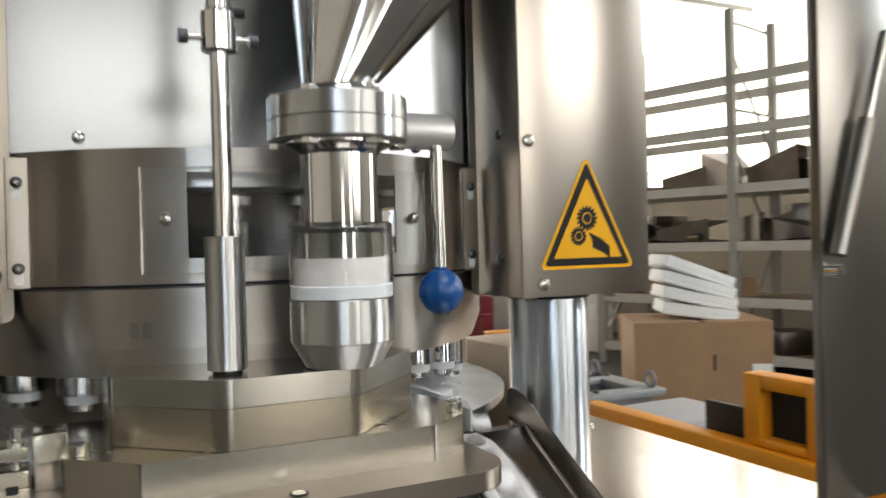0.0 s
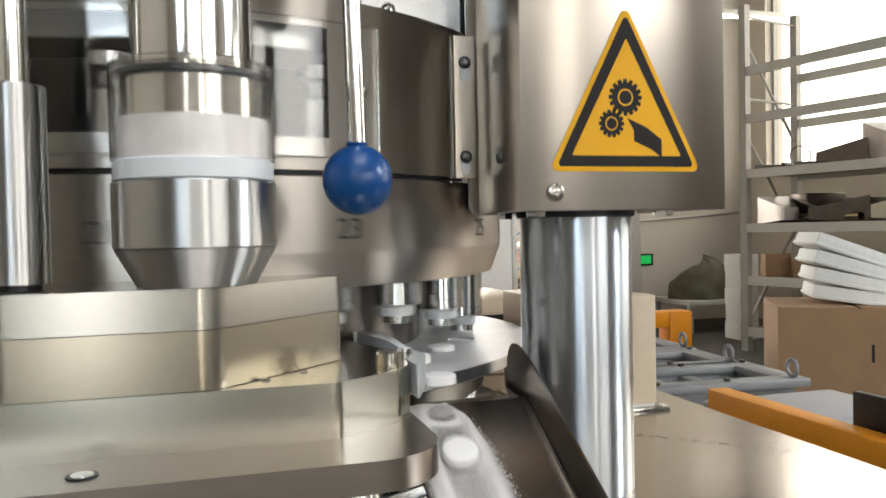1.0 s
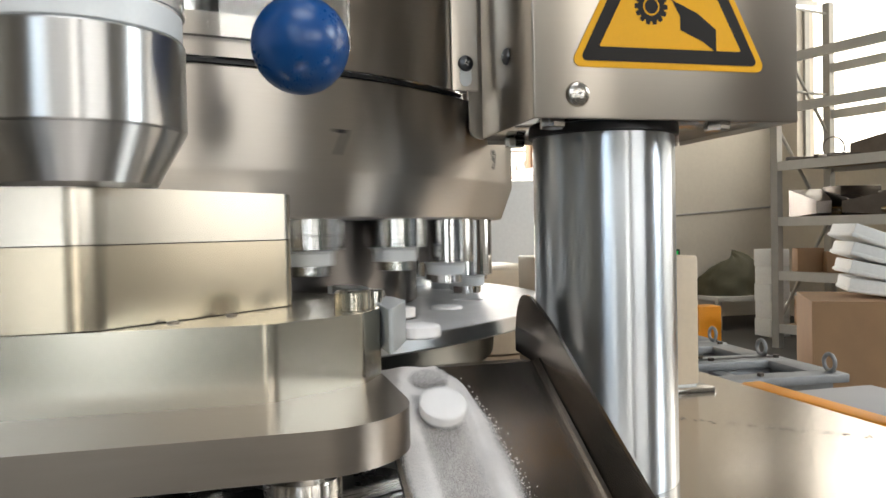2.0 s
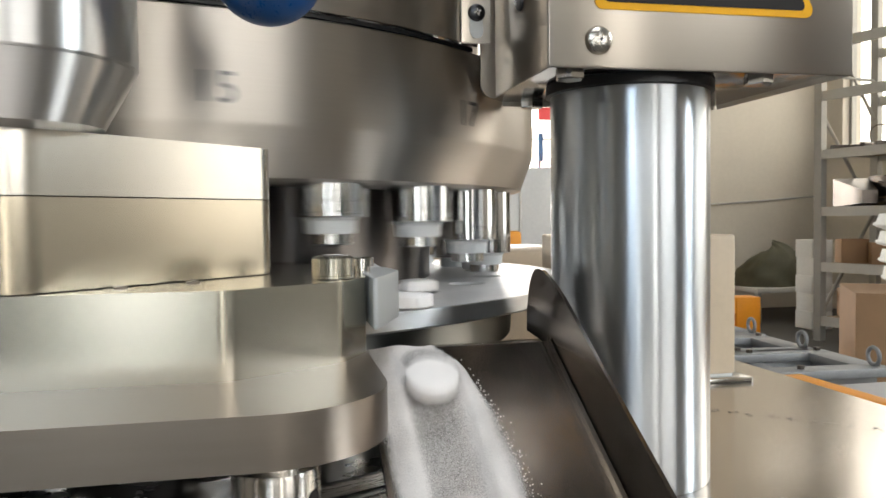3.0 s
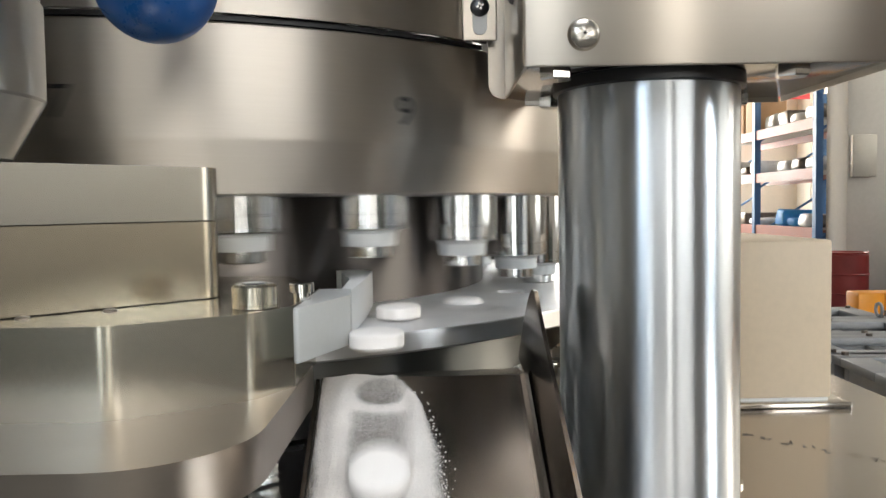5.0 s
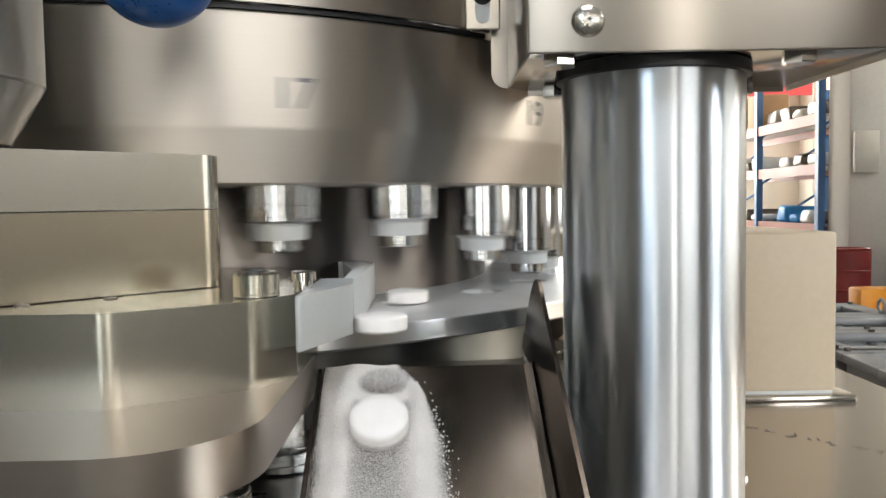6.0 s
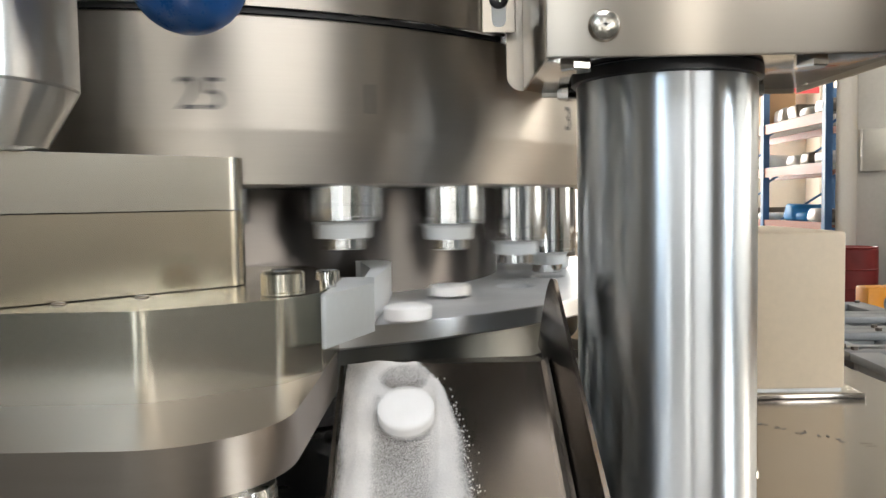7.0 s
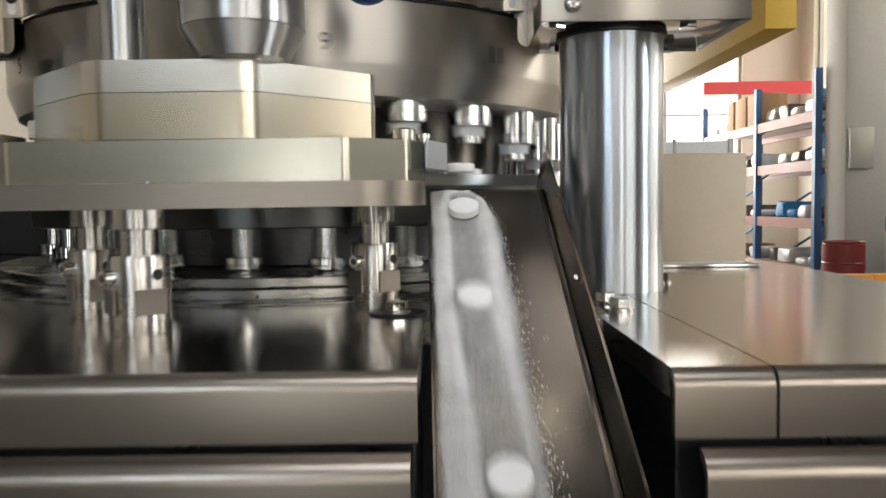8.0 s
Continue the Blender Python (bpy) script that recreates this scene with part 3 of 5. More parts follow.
build_side_box(1)
build_side_box(-1)


def build_sign():
    """A triangular warning sticker: two gears and a plain dark wedge."""
    cx, z0, y = 0.4297, 1.1785, 0.5768
    s = thing("warning_sign", (cx, y, z0), "yellow triangular warning sticker with black border and gears", "sign")

    def tri(nm, half, low, high, r, depth, mat):
        pts = rounded([(cx - half, low), (cx + half, low), (cx, high)], [r] * 3, 6)
        bm = bmesh.new()
        prism(bm, pts, 0, 0.00025)
        bmesh.ops.transform(bm, matrix=Matrix.Translation((0, y - depth, 0)) @ pose(0, 0, 0, 90, 0, 0), verts=bm.verts)
        part(nm, bm, mat, s)
    h = 0.0965
    tri("yellow_edge", 0.0515, z0, z0 + h + 0.005, 0.0035, 0.0003, sign_yellow)
    tri("black_border", 0.0465, z0 + 0.003, z0 + h - 0.001, 0.002, 0.0006, sign_black)
    tri("yellow_field", 0.0370, z0 + 0.0095, z0 + h - 0.016, 0.0006, 0.0009, sign_yellow)

    def gear(x, z, r, n, hole):
        bm = bmesh.new()
        pts = []
        for i in range(n):
            a = 2 * math.pi * i / n
            for da, rr in ((-0.42, 0.80), (-0.26, 1.0), (0.26, 1.0), (0.42, 0.80)):
                b = a + da * 2 * math.pi / n
                pts.append((x + r * rr * math.cos(b), z + r * rr * math.sin(b)))
        prism(bm, pts, 0, 0.0002)
        bmesh.ops.transform(bm, matrix=Matrix.Translation((0, y - 0.0011, 0)) @ pose(0, 0, 0, 90, 0, 0), verts=bm.verts)
        g = part("gear_mark", bm, sign_black, s)
        for nm, rr, dep, mat in (("ring_mark", hole, 0.00135, sign_yellow), ("hub_mark", hole * 0.8, 0.0016, sign_black)):
            bm = bmesh.new()
            lathe(bm, (x, y - dep, z), [(rr, 0), (rr, 0.0002)], 32, "y")
            part(nm, bm, mat, g)
    gear(cx - 0.001, z0 + 0.0448, 0.0112, 16, 0.0052)
    gear(cx - 0.0105, z0 + 0.0288, 0.0085, 14, 0.0042)
    bm = bmesh.new()
    prism(bm, [(cx + 0.000, z0 + 0.0325), (cx + 0.0135, z0 + 0.0268), (cx + 0.0235, z0 + 0.0195), (cx + 0.0235, z0 + 0.0085), (cx + 0.0165, z0 + 0.0135), (cx + 0.0045, z0 + 0.0185), (cx + 0.0045, z0 + 0.0250)], 0, 0.0002)
    bmesh.ops.transform(bm, matrix=Matrix.Translation((0, y - 0.0011, 0)) @ pose(0, 0, 0, 90, 0, 0), verts=bm.verts)
    part("wedge_mark", bm, sign_black, s)


build_sign()

# ---------------------------------------------------------------- the turret
N = 25
PITCH = 360.0 / N
R_DIE, TABLE = 0.2335, 1.0575


def build_turret():
    t = thing("turret", (TC[0], TC[1], DECK), "rotating steel turret drum with numbered stations", "turret")
    bm = bmesh.new()
    lathe(bm, (TC[0], TC[1], 0), [(0.19, 1.1125), (0.2555, 1.1121), (0.2575, 1.1128), (0.2648, 1.1325), (0.2652, 1.1345), (0.2652, 1.1765), (0.2645, 1.1773), (0.21, 1.1773)], 180)
    part("drum", bm, drum_steel, t)
    bm = bmesh.new()
    lathe(bm, (TC[0], TC[1], 0), [(0.212, 1.178), (0.212, 1.197), (0.165, 1.197), (0.165, 1.29)], 96)
    part("upper_hub", bm, dark_steel, t)
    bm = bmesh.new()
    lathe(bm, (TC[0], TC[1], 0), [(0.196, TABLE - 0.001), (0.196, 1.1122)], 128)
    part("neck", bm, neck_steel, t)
    # die table with one bore for each station
    bm = bmesh.new()
    R0, R1, half, k = 0.19, 0.288, math.pi / N, 24
    rb = 0.0098

    def ring_point(a, r):
        return (TC[0] + r * math.cos(a), TC[1] + r * math.sin(a))
    for s in range(N):
        c = 2 * math.pi * s / N
        edge = [(c - half, R0 + (R1 - R0) * i / 4) for i in range(4)] + [(c - half + 2 * half * i / 6, R1) for i in range(6)]
        edge += [(c + half, R1 - (R1 - R0) * i / 4) for i in range(4)] + [(c + half - 2 * half * i / 6, R0) for i in range(6)]
        hx, hy = ring_point(c, R_DIE)
        outer = [ring_point(*e) for e in edge]
        top = [bm.verts.new((x, y, TABLE)) for x, y in outer]
        way = [math.atan2(y - hy, x - hx) for x, y in outer]
        lip = [bm.verts.new((hx + (rb + 0.0012) * math.cos(a), hy + (rb + 0.0012) * math.sin(a), TABLE)) for a in way]
        rim = [bm.verts.new((hx + rb * math.cos(a), hy + rb * math.sin(a), TABLE - 0.001)) for a in way]
        low = [bm.verts.new((hx + rb * math.cos(a), hy + rb * math.sin(a), TABLE - 0.02)) for a in way]
        m = len(top)
        for i in range(m):
            j = (i + 1) % m
            bm.faces.new((top[i], top[j], lip[j], lip[i]))
            bm.faces.new((lip[i], lip[j], rim[j], rim[i]))
            bm.faces.new((rim[i], rim[j], low[j], low[i]))
    bmesh.ops.remove_doubles(bm, verts=bm.verts, dist=1e-5)
    part("die_table", bm, powder_steel, t, "dusty steel die table with round bores")
    bm = bmesh.new()
    lathe(bm, (TC[0], TC[1], 0), [(R1, TABLE), (R1 + 0.0004, TABLE - 0.0006), (R1 + 0.0004, 1.0500), (R1 - 0.001, 1.049), (0.256, 1.048)], 180, close=False)
    part("table_rim", bm, turned, t)
    bm = bmesh.new()
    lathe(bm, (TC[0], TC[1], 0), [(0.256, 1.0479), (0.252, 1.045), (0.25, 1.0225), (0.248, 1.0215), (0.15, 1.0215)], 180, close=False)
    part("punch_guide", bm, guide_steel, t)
    bm = bmesh.new()
    lathe(bm, (TC[0], TC[1], 0), [(0.19, 0.992), (0.19, 1.0212)], 96)
    part("lower_neck", bm, dark_steel, t)
    # engraved station numbers, odd ones alone
    for s in range(0, N, 2):
        a = radians(s * PITCH)
        cu = bpy.data.curves.new("number", "FONT")
        cu.body, cu.size, cu.extrude, cu.align_x, cu.align_y = str(s + 1), 0.0175, 0.0001, "CENTER", "CENTER"
        tmp = new("number", cu)
        me = bpy.data.meshes.new_from_object(tmp.evaluated_get(bpy.context.evaluated_depsgraph_get()))
        bpy.data.objects.remove(tmp)
        me.materials.append(dark_steel)
        ob = new("number", me)
        ob.parent = t
        r = 0.26535
        ob.matrix_basis = Matrix.Translation((r * math.cos(a), r * math.sin(a), 1.1462 - DECK)) @ Euler((math.pi / 2, 0, a + math.pi / 2)).to_matrix().to_4x4()
    return t


def punch_meshes():
    bm = bmesh.new()
    lathe(bm, (0, 0, 0), [(0.0168, 0.0128), (0.0172, 0.0132), (0.0172, 0.0140), (0.0168, 0.0142), (0.0168, 0.0148), (0.0172, 0.0150), (0.0172, 0.0195), (0.0169, 0.0197), (0.0169, 0.0204), (0.0172, 0.0206), (0.0172, 0.075)], 40)
    body = finish("body", bm, chrome)
    bm = bmesh.new()
    lathe(bm, (0, 0, 0), [(0.0096, 0.0050), (0.0114, 0.0052), (0.0118, 0.0064), (0.0120, 0.0110), (0.0128, 0.0118), (0.0128, 0.0126), (0.009, 0.0127)], 40)
    cup = finish("dust_cup", bm, cup_white)
    bm = bmesh.new()
    lathe(bm, (0, 0, 0), [(0.0084, 0.0), (0.0088, 0.0003), (0.0095, 0.0005), (0.0095, 0.0051)], 32)
    tip = finish("tip", bm, chrome)
    bm = bmesh.new()
    lathe(bm, (0, 0, 0), [(0.0110, 0.0752), (0.0110, 0.140), (0.0078, 0.143), (0.0078, 0.150), (0.0140, 0.153), (0.0140, 0.160), (0.009, 0.163)], 32)
    head = finish("head", bm, chrome)
    bm = bmesh.new()
    lathe(bm, (0, 0, 0), [(0.0060, -0.004), (0.0064, -0.003), (0.0064, 0.0015), (0.0075, 0.002), (0.0085, 0.0035), (0.0088, 0.0120), (0.0074, 0.0122), (0.0074, 0.040)], 32)
    stem = finish("stem", bm, chrome)
    bm = bmesh.new()
    lathe(bm, (0, 0, 0), [(0.0120, 0.0032), (0.0130, 0.0036), (0.0130, 0.0060), (0.0126, 0.0064), (0.0132, 0.0068), (0.0132, 0.0112), (0.0122, 0.0116)], 32)
    seal = finish("seal", bm, chrome)
    return body, cup, tip, head, stem, seal


def build_punches(turret):
    body, cup, tip, head, stem, seal = punch_meshes()
    upper, lower = [], []
    for s in range(N):
        a = radians(s * PITCH)
        p = new("upper_punch", body)
        p.parent = turret
        p.location = (R_DIE * math.cos(a), R_DIE * math.sin(a), 1.084 - DECK)
        for nm, me in (("dust_cup", cup), ("tip", tip), ("head", head)):
            o = new(nm, me)
            o.parent = p
        upper.append((s, p))
        q = new("lower_punch", stem)
        q.parent = turret
        q.location = (R_DIE * math.cos(a), R_DIE * math.sin(a), 0.992 - DECK)
        o = new("seal", seal)
        o.parent = q
        lower.append((s, q))
    return upper, lower


turret = build_turret()
upper_punches, lower_punches = build_punches(turret)


def build_cam_ring():
    """The fixed ring on the deck below the lower punches."""
    c = thing("cam_ring", (TC[0], TC[1], DECK), "stepped steel cam ring on the deck under the turret", "cam ring")
    for nm, r, z0, z1 in (("base_flange", 0.2985, 0.0, 0.0022), ("lower_ring", 0.2845, 0.0023, 0.0095), ("upper_ring", 0.2790, 0.0097, 0.0165)):
        bm = bmesh.new()
        lathe(bm, (TC[0], TC[1], DECK), [(r - 0.0006, z0), (r, z0 + 0.0006), (r, z1 - 0.0008), (r - 0.0008, z1), (0.18, z1)], 160)
        part(nm, bm, ring_steel, c)
    for a in (-100, -88, -72):
        u = Vector((math.cos(radians(a)), math.sin(radians(a)), 0))
        o = Vector((TC[0], TC[1], DECK + 0.0045))
        bm = bmesh.new()
        rod(bm, o + u * 0.280, o + u * 0.2847, 0.0012, 10)
        part("pin_hole", bm, black_part, c)


build_cam_ring()


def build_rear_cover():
    """Matt black panels that close the press behind and beside the turret."""
    r = thing("black_back_panels", (-0.1, 1.18, DECK), "matt black panels behind and beside the turret", "cover")
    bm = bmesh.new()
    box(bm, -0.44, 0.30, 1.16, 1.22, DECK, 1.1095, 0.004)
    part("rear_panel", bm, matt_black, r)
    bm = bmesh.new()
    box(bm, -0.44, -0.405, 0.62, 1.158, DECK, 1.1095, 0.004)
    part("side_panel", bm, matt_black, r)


build_rear_cover()

# ---------------------------------------------------------------- feeder in front of the turret


def build_feeder():
    f = thing("feeder_housing", (0.145, 0.6, 1.0765), "satin nickel-plated feeder block in two layers", "feeder")
    out = rounded([(0.0315, 0.660), (0.0315, 0.566), (0.094, 0.5065), (0.186, 0.5065), (0.2535, 0.571), (0.238, 0.612), (0.215, 0.660)], [0.002, 0.012, 0.024, 0.020, 0.010, 0.01, 0.002], 12)
    bm = bmesh.new()
    prism(bm, out, 1.1030, 1.1212, 0.0009)
    part("cover_plate", bm, cover_satin, f)
    bm = bmesh.new()
    prism(bm, out, 1.0762, 1.1026, 0.0006)
    part("feed_frame", bm, frame_satin, f)
    a = thing("feeder_table", (0.145, 0.56, 1.052), "thick satin metal feeder table with a stepped lower plate", "machine plate")
    bm = bmesh.new()
    top = rounded([(0.0075, 0.60), (0.0015, 0.550), (0.045, 0.508), (0.2405, 0.5055), (0.2740, 0.5270), (0.2835, 0.545), (0.2835, 0.60), (0.26, 0.66), (0.0075, 0.66)], [0.003, 0.008, 0.006, 0.011, 0.008, 0.003, 0.004, 0.01, 0.003], 12)
    prism(bm, top, 1.0490, 1.0758, 0.0022, 3)
    part("table_plate", bm, satin, a)
    bm = bmesh.new()
    low = rounded([(-0.16, 0.585), (-0.16, 0.464), (0.284, 0.464), (0.284, 0.585)], [0.01, 0.03, 0.034, 0.01], 14)
    prism(bm, low, 1.0365, 1.0500, 0.0012)
    part("lower_plate", bm, ledge_steel, a)
    for x, y, r in ((0.2722, 0.5405, 0.0070), (0.0130, 0.5525, 0.0067)):
        bm = bmesh.new()
        lathe(bm, (x, y, 0), [(r, 1.0761), (r, 1.0768), (r * 0.97, 1.0770), (r, 1.0772), (r, 1.0826), (r * 0.85, 1.0834)], 32)
        p = part("dowel_peg", bm, satin, a)
        bm = bmesh.new()
        lathe(bm, (x, y, 0), [(r * 0.55, 1.0834), (r * 0.55, 1.0838)], 6)
        part("socket", bm, dark_steel, p)
    bm = bmesh.new()
    lathe(bm, (0.2838, 0.5580, 0), [(0.0030, 1.0750), (0.0030, 1.0786), (0.0042, 1.0788), (0.0042, 1.0815), (0.0036, 1.0820)], 20)
    part("small_pin", bm, polished, a)
    for x, y in ((0.085, 0.5145), (0.209, 0.5235), (0.228, 0.5385), (0.03, 0.548), (0.022, 0.556)):
        bm = bmesh.new()
        lathe(bm, (x, y, 0), [(0.0021, 1.0759), (0.0021, 1.0762), (0.0014, 1.0765)], 16)
        part("plug_screw", bm, ledge_steel, a)
    # recessed screw in the top of the lower plate
    bm = bmesh.new()
    lathe(bm, (0.135, 0.4835, 0), [(0.0062, 1.0501), (0.0062, 1.0506), (0.0045, 1.0506)], 24)
    s = part("recessed_screw", bm, black_part, a)
    bm = bmesh.new()
    lathe(bm, (0.135, 0.4835, 0), [(0.0046, 1.0507), (0.0044, 1.0510), (0.0010, 1.0510)], 20)
    part("screw_head", bm, polished, s)
    bm = bmesh.new()
    lathe(bm, (0.203, 0.500, 0), [(0.0028, 1.0356), (0.0045, 1.0363)], 20)
    part("underside_screw", bm, black_part, a)
    # scraper block that turns the tablets off the die table
    k = thing("scraper", (0.29, 0.55, 1.0590), "pale grey scraper block at the edge of the die table", "scraper")
    bm = bmesh.new()
    prism(bm, rounded([(0.2848, 0.5300), (0.2985, 0.5690), (0.2965, 0.592), (0.2848, 0.592)], [0.001, 0.0015, 0.002, 0.001]), 1.0590, 1.0762, 0.0006)
    part("block", bm, nylon, k)
    bm = bmesh.new()
    prism(bm, [(0.2920, 0.5925), (0.2965, 0.5925), (0.2975, 0.640), (0.2970, 0.682), (0.286, 0.697), (0.258, 0.700), (0.258, 0.692), (0.281, 0.688), (0.291, 0.640)], 1.0583, 1.0755, 0.0004)
    part("blade", bm, cup_white, k, "white plastic deflecting blade")


build_feeder()


def build_leg(x, y, r):
    g = thing("adjusting_leg", (x, y, DECK), "turned steel adjusting leg under the feeder table", "leg", "legs under the feeder table")
    h = 1.0363 - DECK
    bm = bmesh.new()
    lathe(bm, (x, y, 0), [(r * 0.97, DECK), (r, DECK + 0.001), (r, DECK + 0.038), (r * 0.96, DECK + 0.0395)], 48)
    sl = part("sleeve", bm, leg_steel, g)
    for deg in (-142, -48):
        bm = bmesh.new()
        box(bm, -0.0012, 0.0004, -r * 0.52, r * 0.52, 0.010, 0.023, 0.0003, 1)
        bmesh.ops.transform(bm, matrix=Matrix.Translation((x + r * math.cos(radians(deg)), y + r * math.sin(radians(deg)), DECK)) @ pose(0, 0, 0, 0, 0, deg), verts=bm.verts)
        part("wrench_flat", bm, ledge_steel, sl)
    bm = bmesh.new()
    lathe(bm, (x, y, 0), [(r * 0.62, DECK + 0.0395), (r * 0.62, DECK + 0.0525)], 40)
    part("stud", bm, leg_steel, g)
    bm = bmesh.new()
    lathe(bm, (x, y, 0), [(r * 0.80, DECK + 0.0525), (r * 0.86, DECK + 0.053), (r * 0.86, DECK + h)], 40)
    part("collar", bm, leg_steel, g)
    bm = bmesh.new()
    a = radians(-125)
    p = Vector((x + r * 0.8 * math.cos(a), y + r * 0.8 * math.sin(a), DECK + 0.029))
    q = p + Vector((math.cos(a), math.sin(a), 0)) * 0.0085
    rod(bm, p, q, 0.0036, 20)
    s = part("clamp_screw", bm, polished, g)
    bm = bmesh.new()
    rod(bm, q, q + Vector((math.cos(a), math.sin(a), 0)) * 0.0003, 0.0021, 6)
    part("socket", bm, dark_steel, s)
    bm = bmesh.new()
    a = radians(-35)
    p = Vector((x + r * 0.9 * math.cos(a), y + r * 0.9 * math.sin(a), DECK + 0.030))
    rod(bm, p, p + Vector((math.cos(a), math.sin(a), 0)) * r * 0.11, 0.0028, 16)
    part("cross_hole", bm, black_part, g)


build_leg(0.1405, 0.4535, 0.0152)
build_leg(0.0895, 0.516, 0.0135)
build_leg(0.2525, 0.545, 0.0148)
cap_bolt = deck_bolt(0.2680, 0.506)
cap = bmesh.new()
lathe(cap, (0.2685, 0.506, DECK), [(0.0165, 0.0), (0.0165, 0.0010), (0.0158, 0.0014), (0.0086, 0.0014)], 40)
part("cap_plate", cap, black_part, cap_bolt, "flat dark round plate")



def build_powder_feed():
    cx, cy = 0.1798, 0.522
    f = thing("powder_feed_tube", (cx, cy, 1.1212), "polished steel powder feed tube with a clear sight sleeve", "feed tube")

    def turn(nm, prof, mat, label="", n=64):
        bm = bmesh.new()
        lathe(bm, (cx, cy, 0), prof, n)
        return part(nm, bm, mat, f, label)
    turn("lower_cone", [(0.0212, 1.1214), (0.0262, 1.1222), (0.0354, 1.1388)], turned)
    turn("lower_sleeve", [(0.0352, 1.1390), (0.0358, 1.1396), (0.0358, 1.1675), (0.0352, 1.1682)], turned)
    turn("pale_collar", [(0.0340, 1.1684), (0.0350, 1.1690), (0.0350, 1.1770), (0.0340, 1.1776)], cup_white, "milky plastic collar")
    turn("powder_fill", [(0.0325, 1.1778), (0.0325, 1.1955)], settled_powder, "white powder seen inside the clear sleeve")
    turn("inner_tube", [(0.0305, 1.1957), (0.0305, 1.2135), (0.0266, 1.2140), (0.0266, 1.2740)], polished)
    turn("sealing_ring", [(0.0335, 1.2125), (0.0342, 1.2132), (0.0342, 1.2150), (0.0335, 1.2157), (0.031, 1.2157)], dark_steel)
    bm = bmesh.new()
    lathe(bm, (cx, cy, 0), [(0.0345, 1.1778), (0.0358, 1.1780), (0.0358, 1.2190), (0.0350, 1.2196), (0.0347, 1.2190), (0.0345, 1.1784)], 64, close=False)
    bm.verts.ensure_lookup_table()
    sl = part("clear_sleeve", bm, glass_cup, f, "clear plastic sight sleeve")
    sl.visible_shadow = False
    turn("lower_ferrule", [(0.0268, 1.2660), (0.0300, 1.2690), (0.0390, 1.2725), (0.0390, 1.2745)], polished)
    v = thing("butterfly_valve", (cx, cy, 1.2745), "polished steel butterfly valve with a blue ball lever", "valve")

    def vturn(nm, prof, mat):
        bm = bmesh.new()
        lathe(bm, (cx, cy, 0), prof, 64)
        return part(nm, bm, mat, v)
    vturn("lower_flange", [(0.0465, 1.2748), (0.0480, 1.2756), (0.0480, 1.2882)], turned)
    vturn("upper_flange", [(0.0480, 1.2890), (0.0480, 1.3035), (0.0465, 1.3043)], turned)
    for i in range(6):
        a = radians(60 * i - 75)
        x, y = cx + 0.041 * math.cos(a), cy + 0.041 * math.sin(a)
        bm = bmesh.new()
        hexagon(bm, (x, y), 0.0060, 1.2700, 1.2746)
        part("lower_nut", bm, polished, v)
        bm = bmesh.new()
        hexagon(bm, (x, y), 0.0055, 1.3044, 1.3082)
        part("upper_nut", bm, polished, v)
    bm = bmesh.new()
    lathe(bm, (0.2255, cy, 1.2855), [(0.0128, 0), (0.0132, 0.0006), (0.0132, 0.0385), (0.0122, 0.0395)], 40, "x")
    part("stem_boss", bm, turned, v)
    bm = bmesh.new()
    box(bm, 0.2140, 0.2252, cy - 0.012, cy + 0.012, 1.2735, 1.3045, 0.0015)
    part("clamp_block", bm, polished, v)
    bx, by = 0.2533, 0.5165
    bm = bmesh.new()
    rod(bm, (bx, by, 1.1855), (bx - 0.0015, by, 1.2745), 0.0045, 24)
    part("lever_rod", bm, polished, v)
    bm = bmesh.new()
    prof = [(0.0166 * math.cos(radians(a)), 1.1692 + 0.0166 * math.sin(radians(a))) for a in range(-88, 80, 6)]
    lathe(bm, (bx, by, 0), prof + [(0.0052, 1.1862), (0.0050, 1.1868)], 48)
    part("ball_knob", bm, blue_plastic, v, "glossy blue plastic ball", 60)
    # leaning hopper cone
    h = thing("hopper_cone", (cx, cy, 1.3045), "polished steel hopper cone leaning to one side", "hopper")
    bm = bmesh.new()
    rings = []
    n = 64
    for z, r, dx in ((1.3046, 0.0300, 0.0), (1.3090, 0.0262, 0.0), (1.3130, 0.0255, 0.001), (1.42, 0.0790, 0.0525), (1.56, 0.149, 0.121)):
        rings.append([bm.verts.new((cx + dx + r * math.cos(2 * math.pi * i / n), cy + 0.3 * dx + r * math.sin(2 * math.pi * i / n), z)) for i in range(n)])
    for a, b in zip(rings, rings[1:]):
        for i in range(n):
            bm.faces.new((a[i], a[(i + 1) % n], b[(i + 1) % n], b[i]))
    bm.faces.new(rings[0])
    part("cone", bm, polished, h)


build_powder_feed()


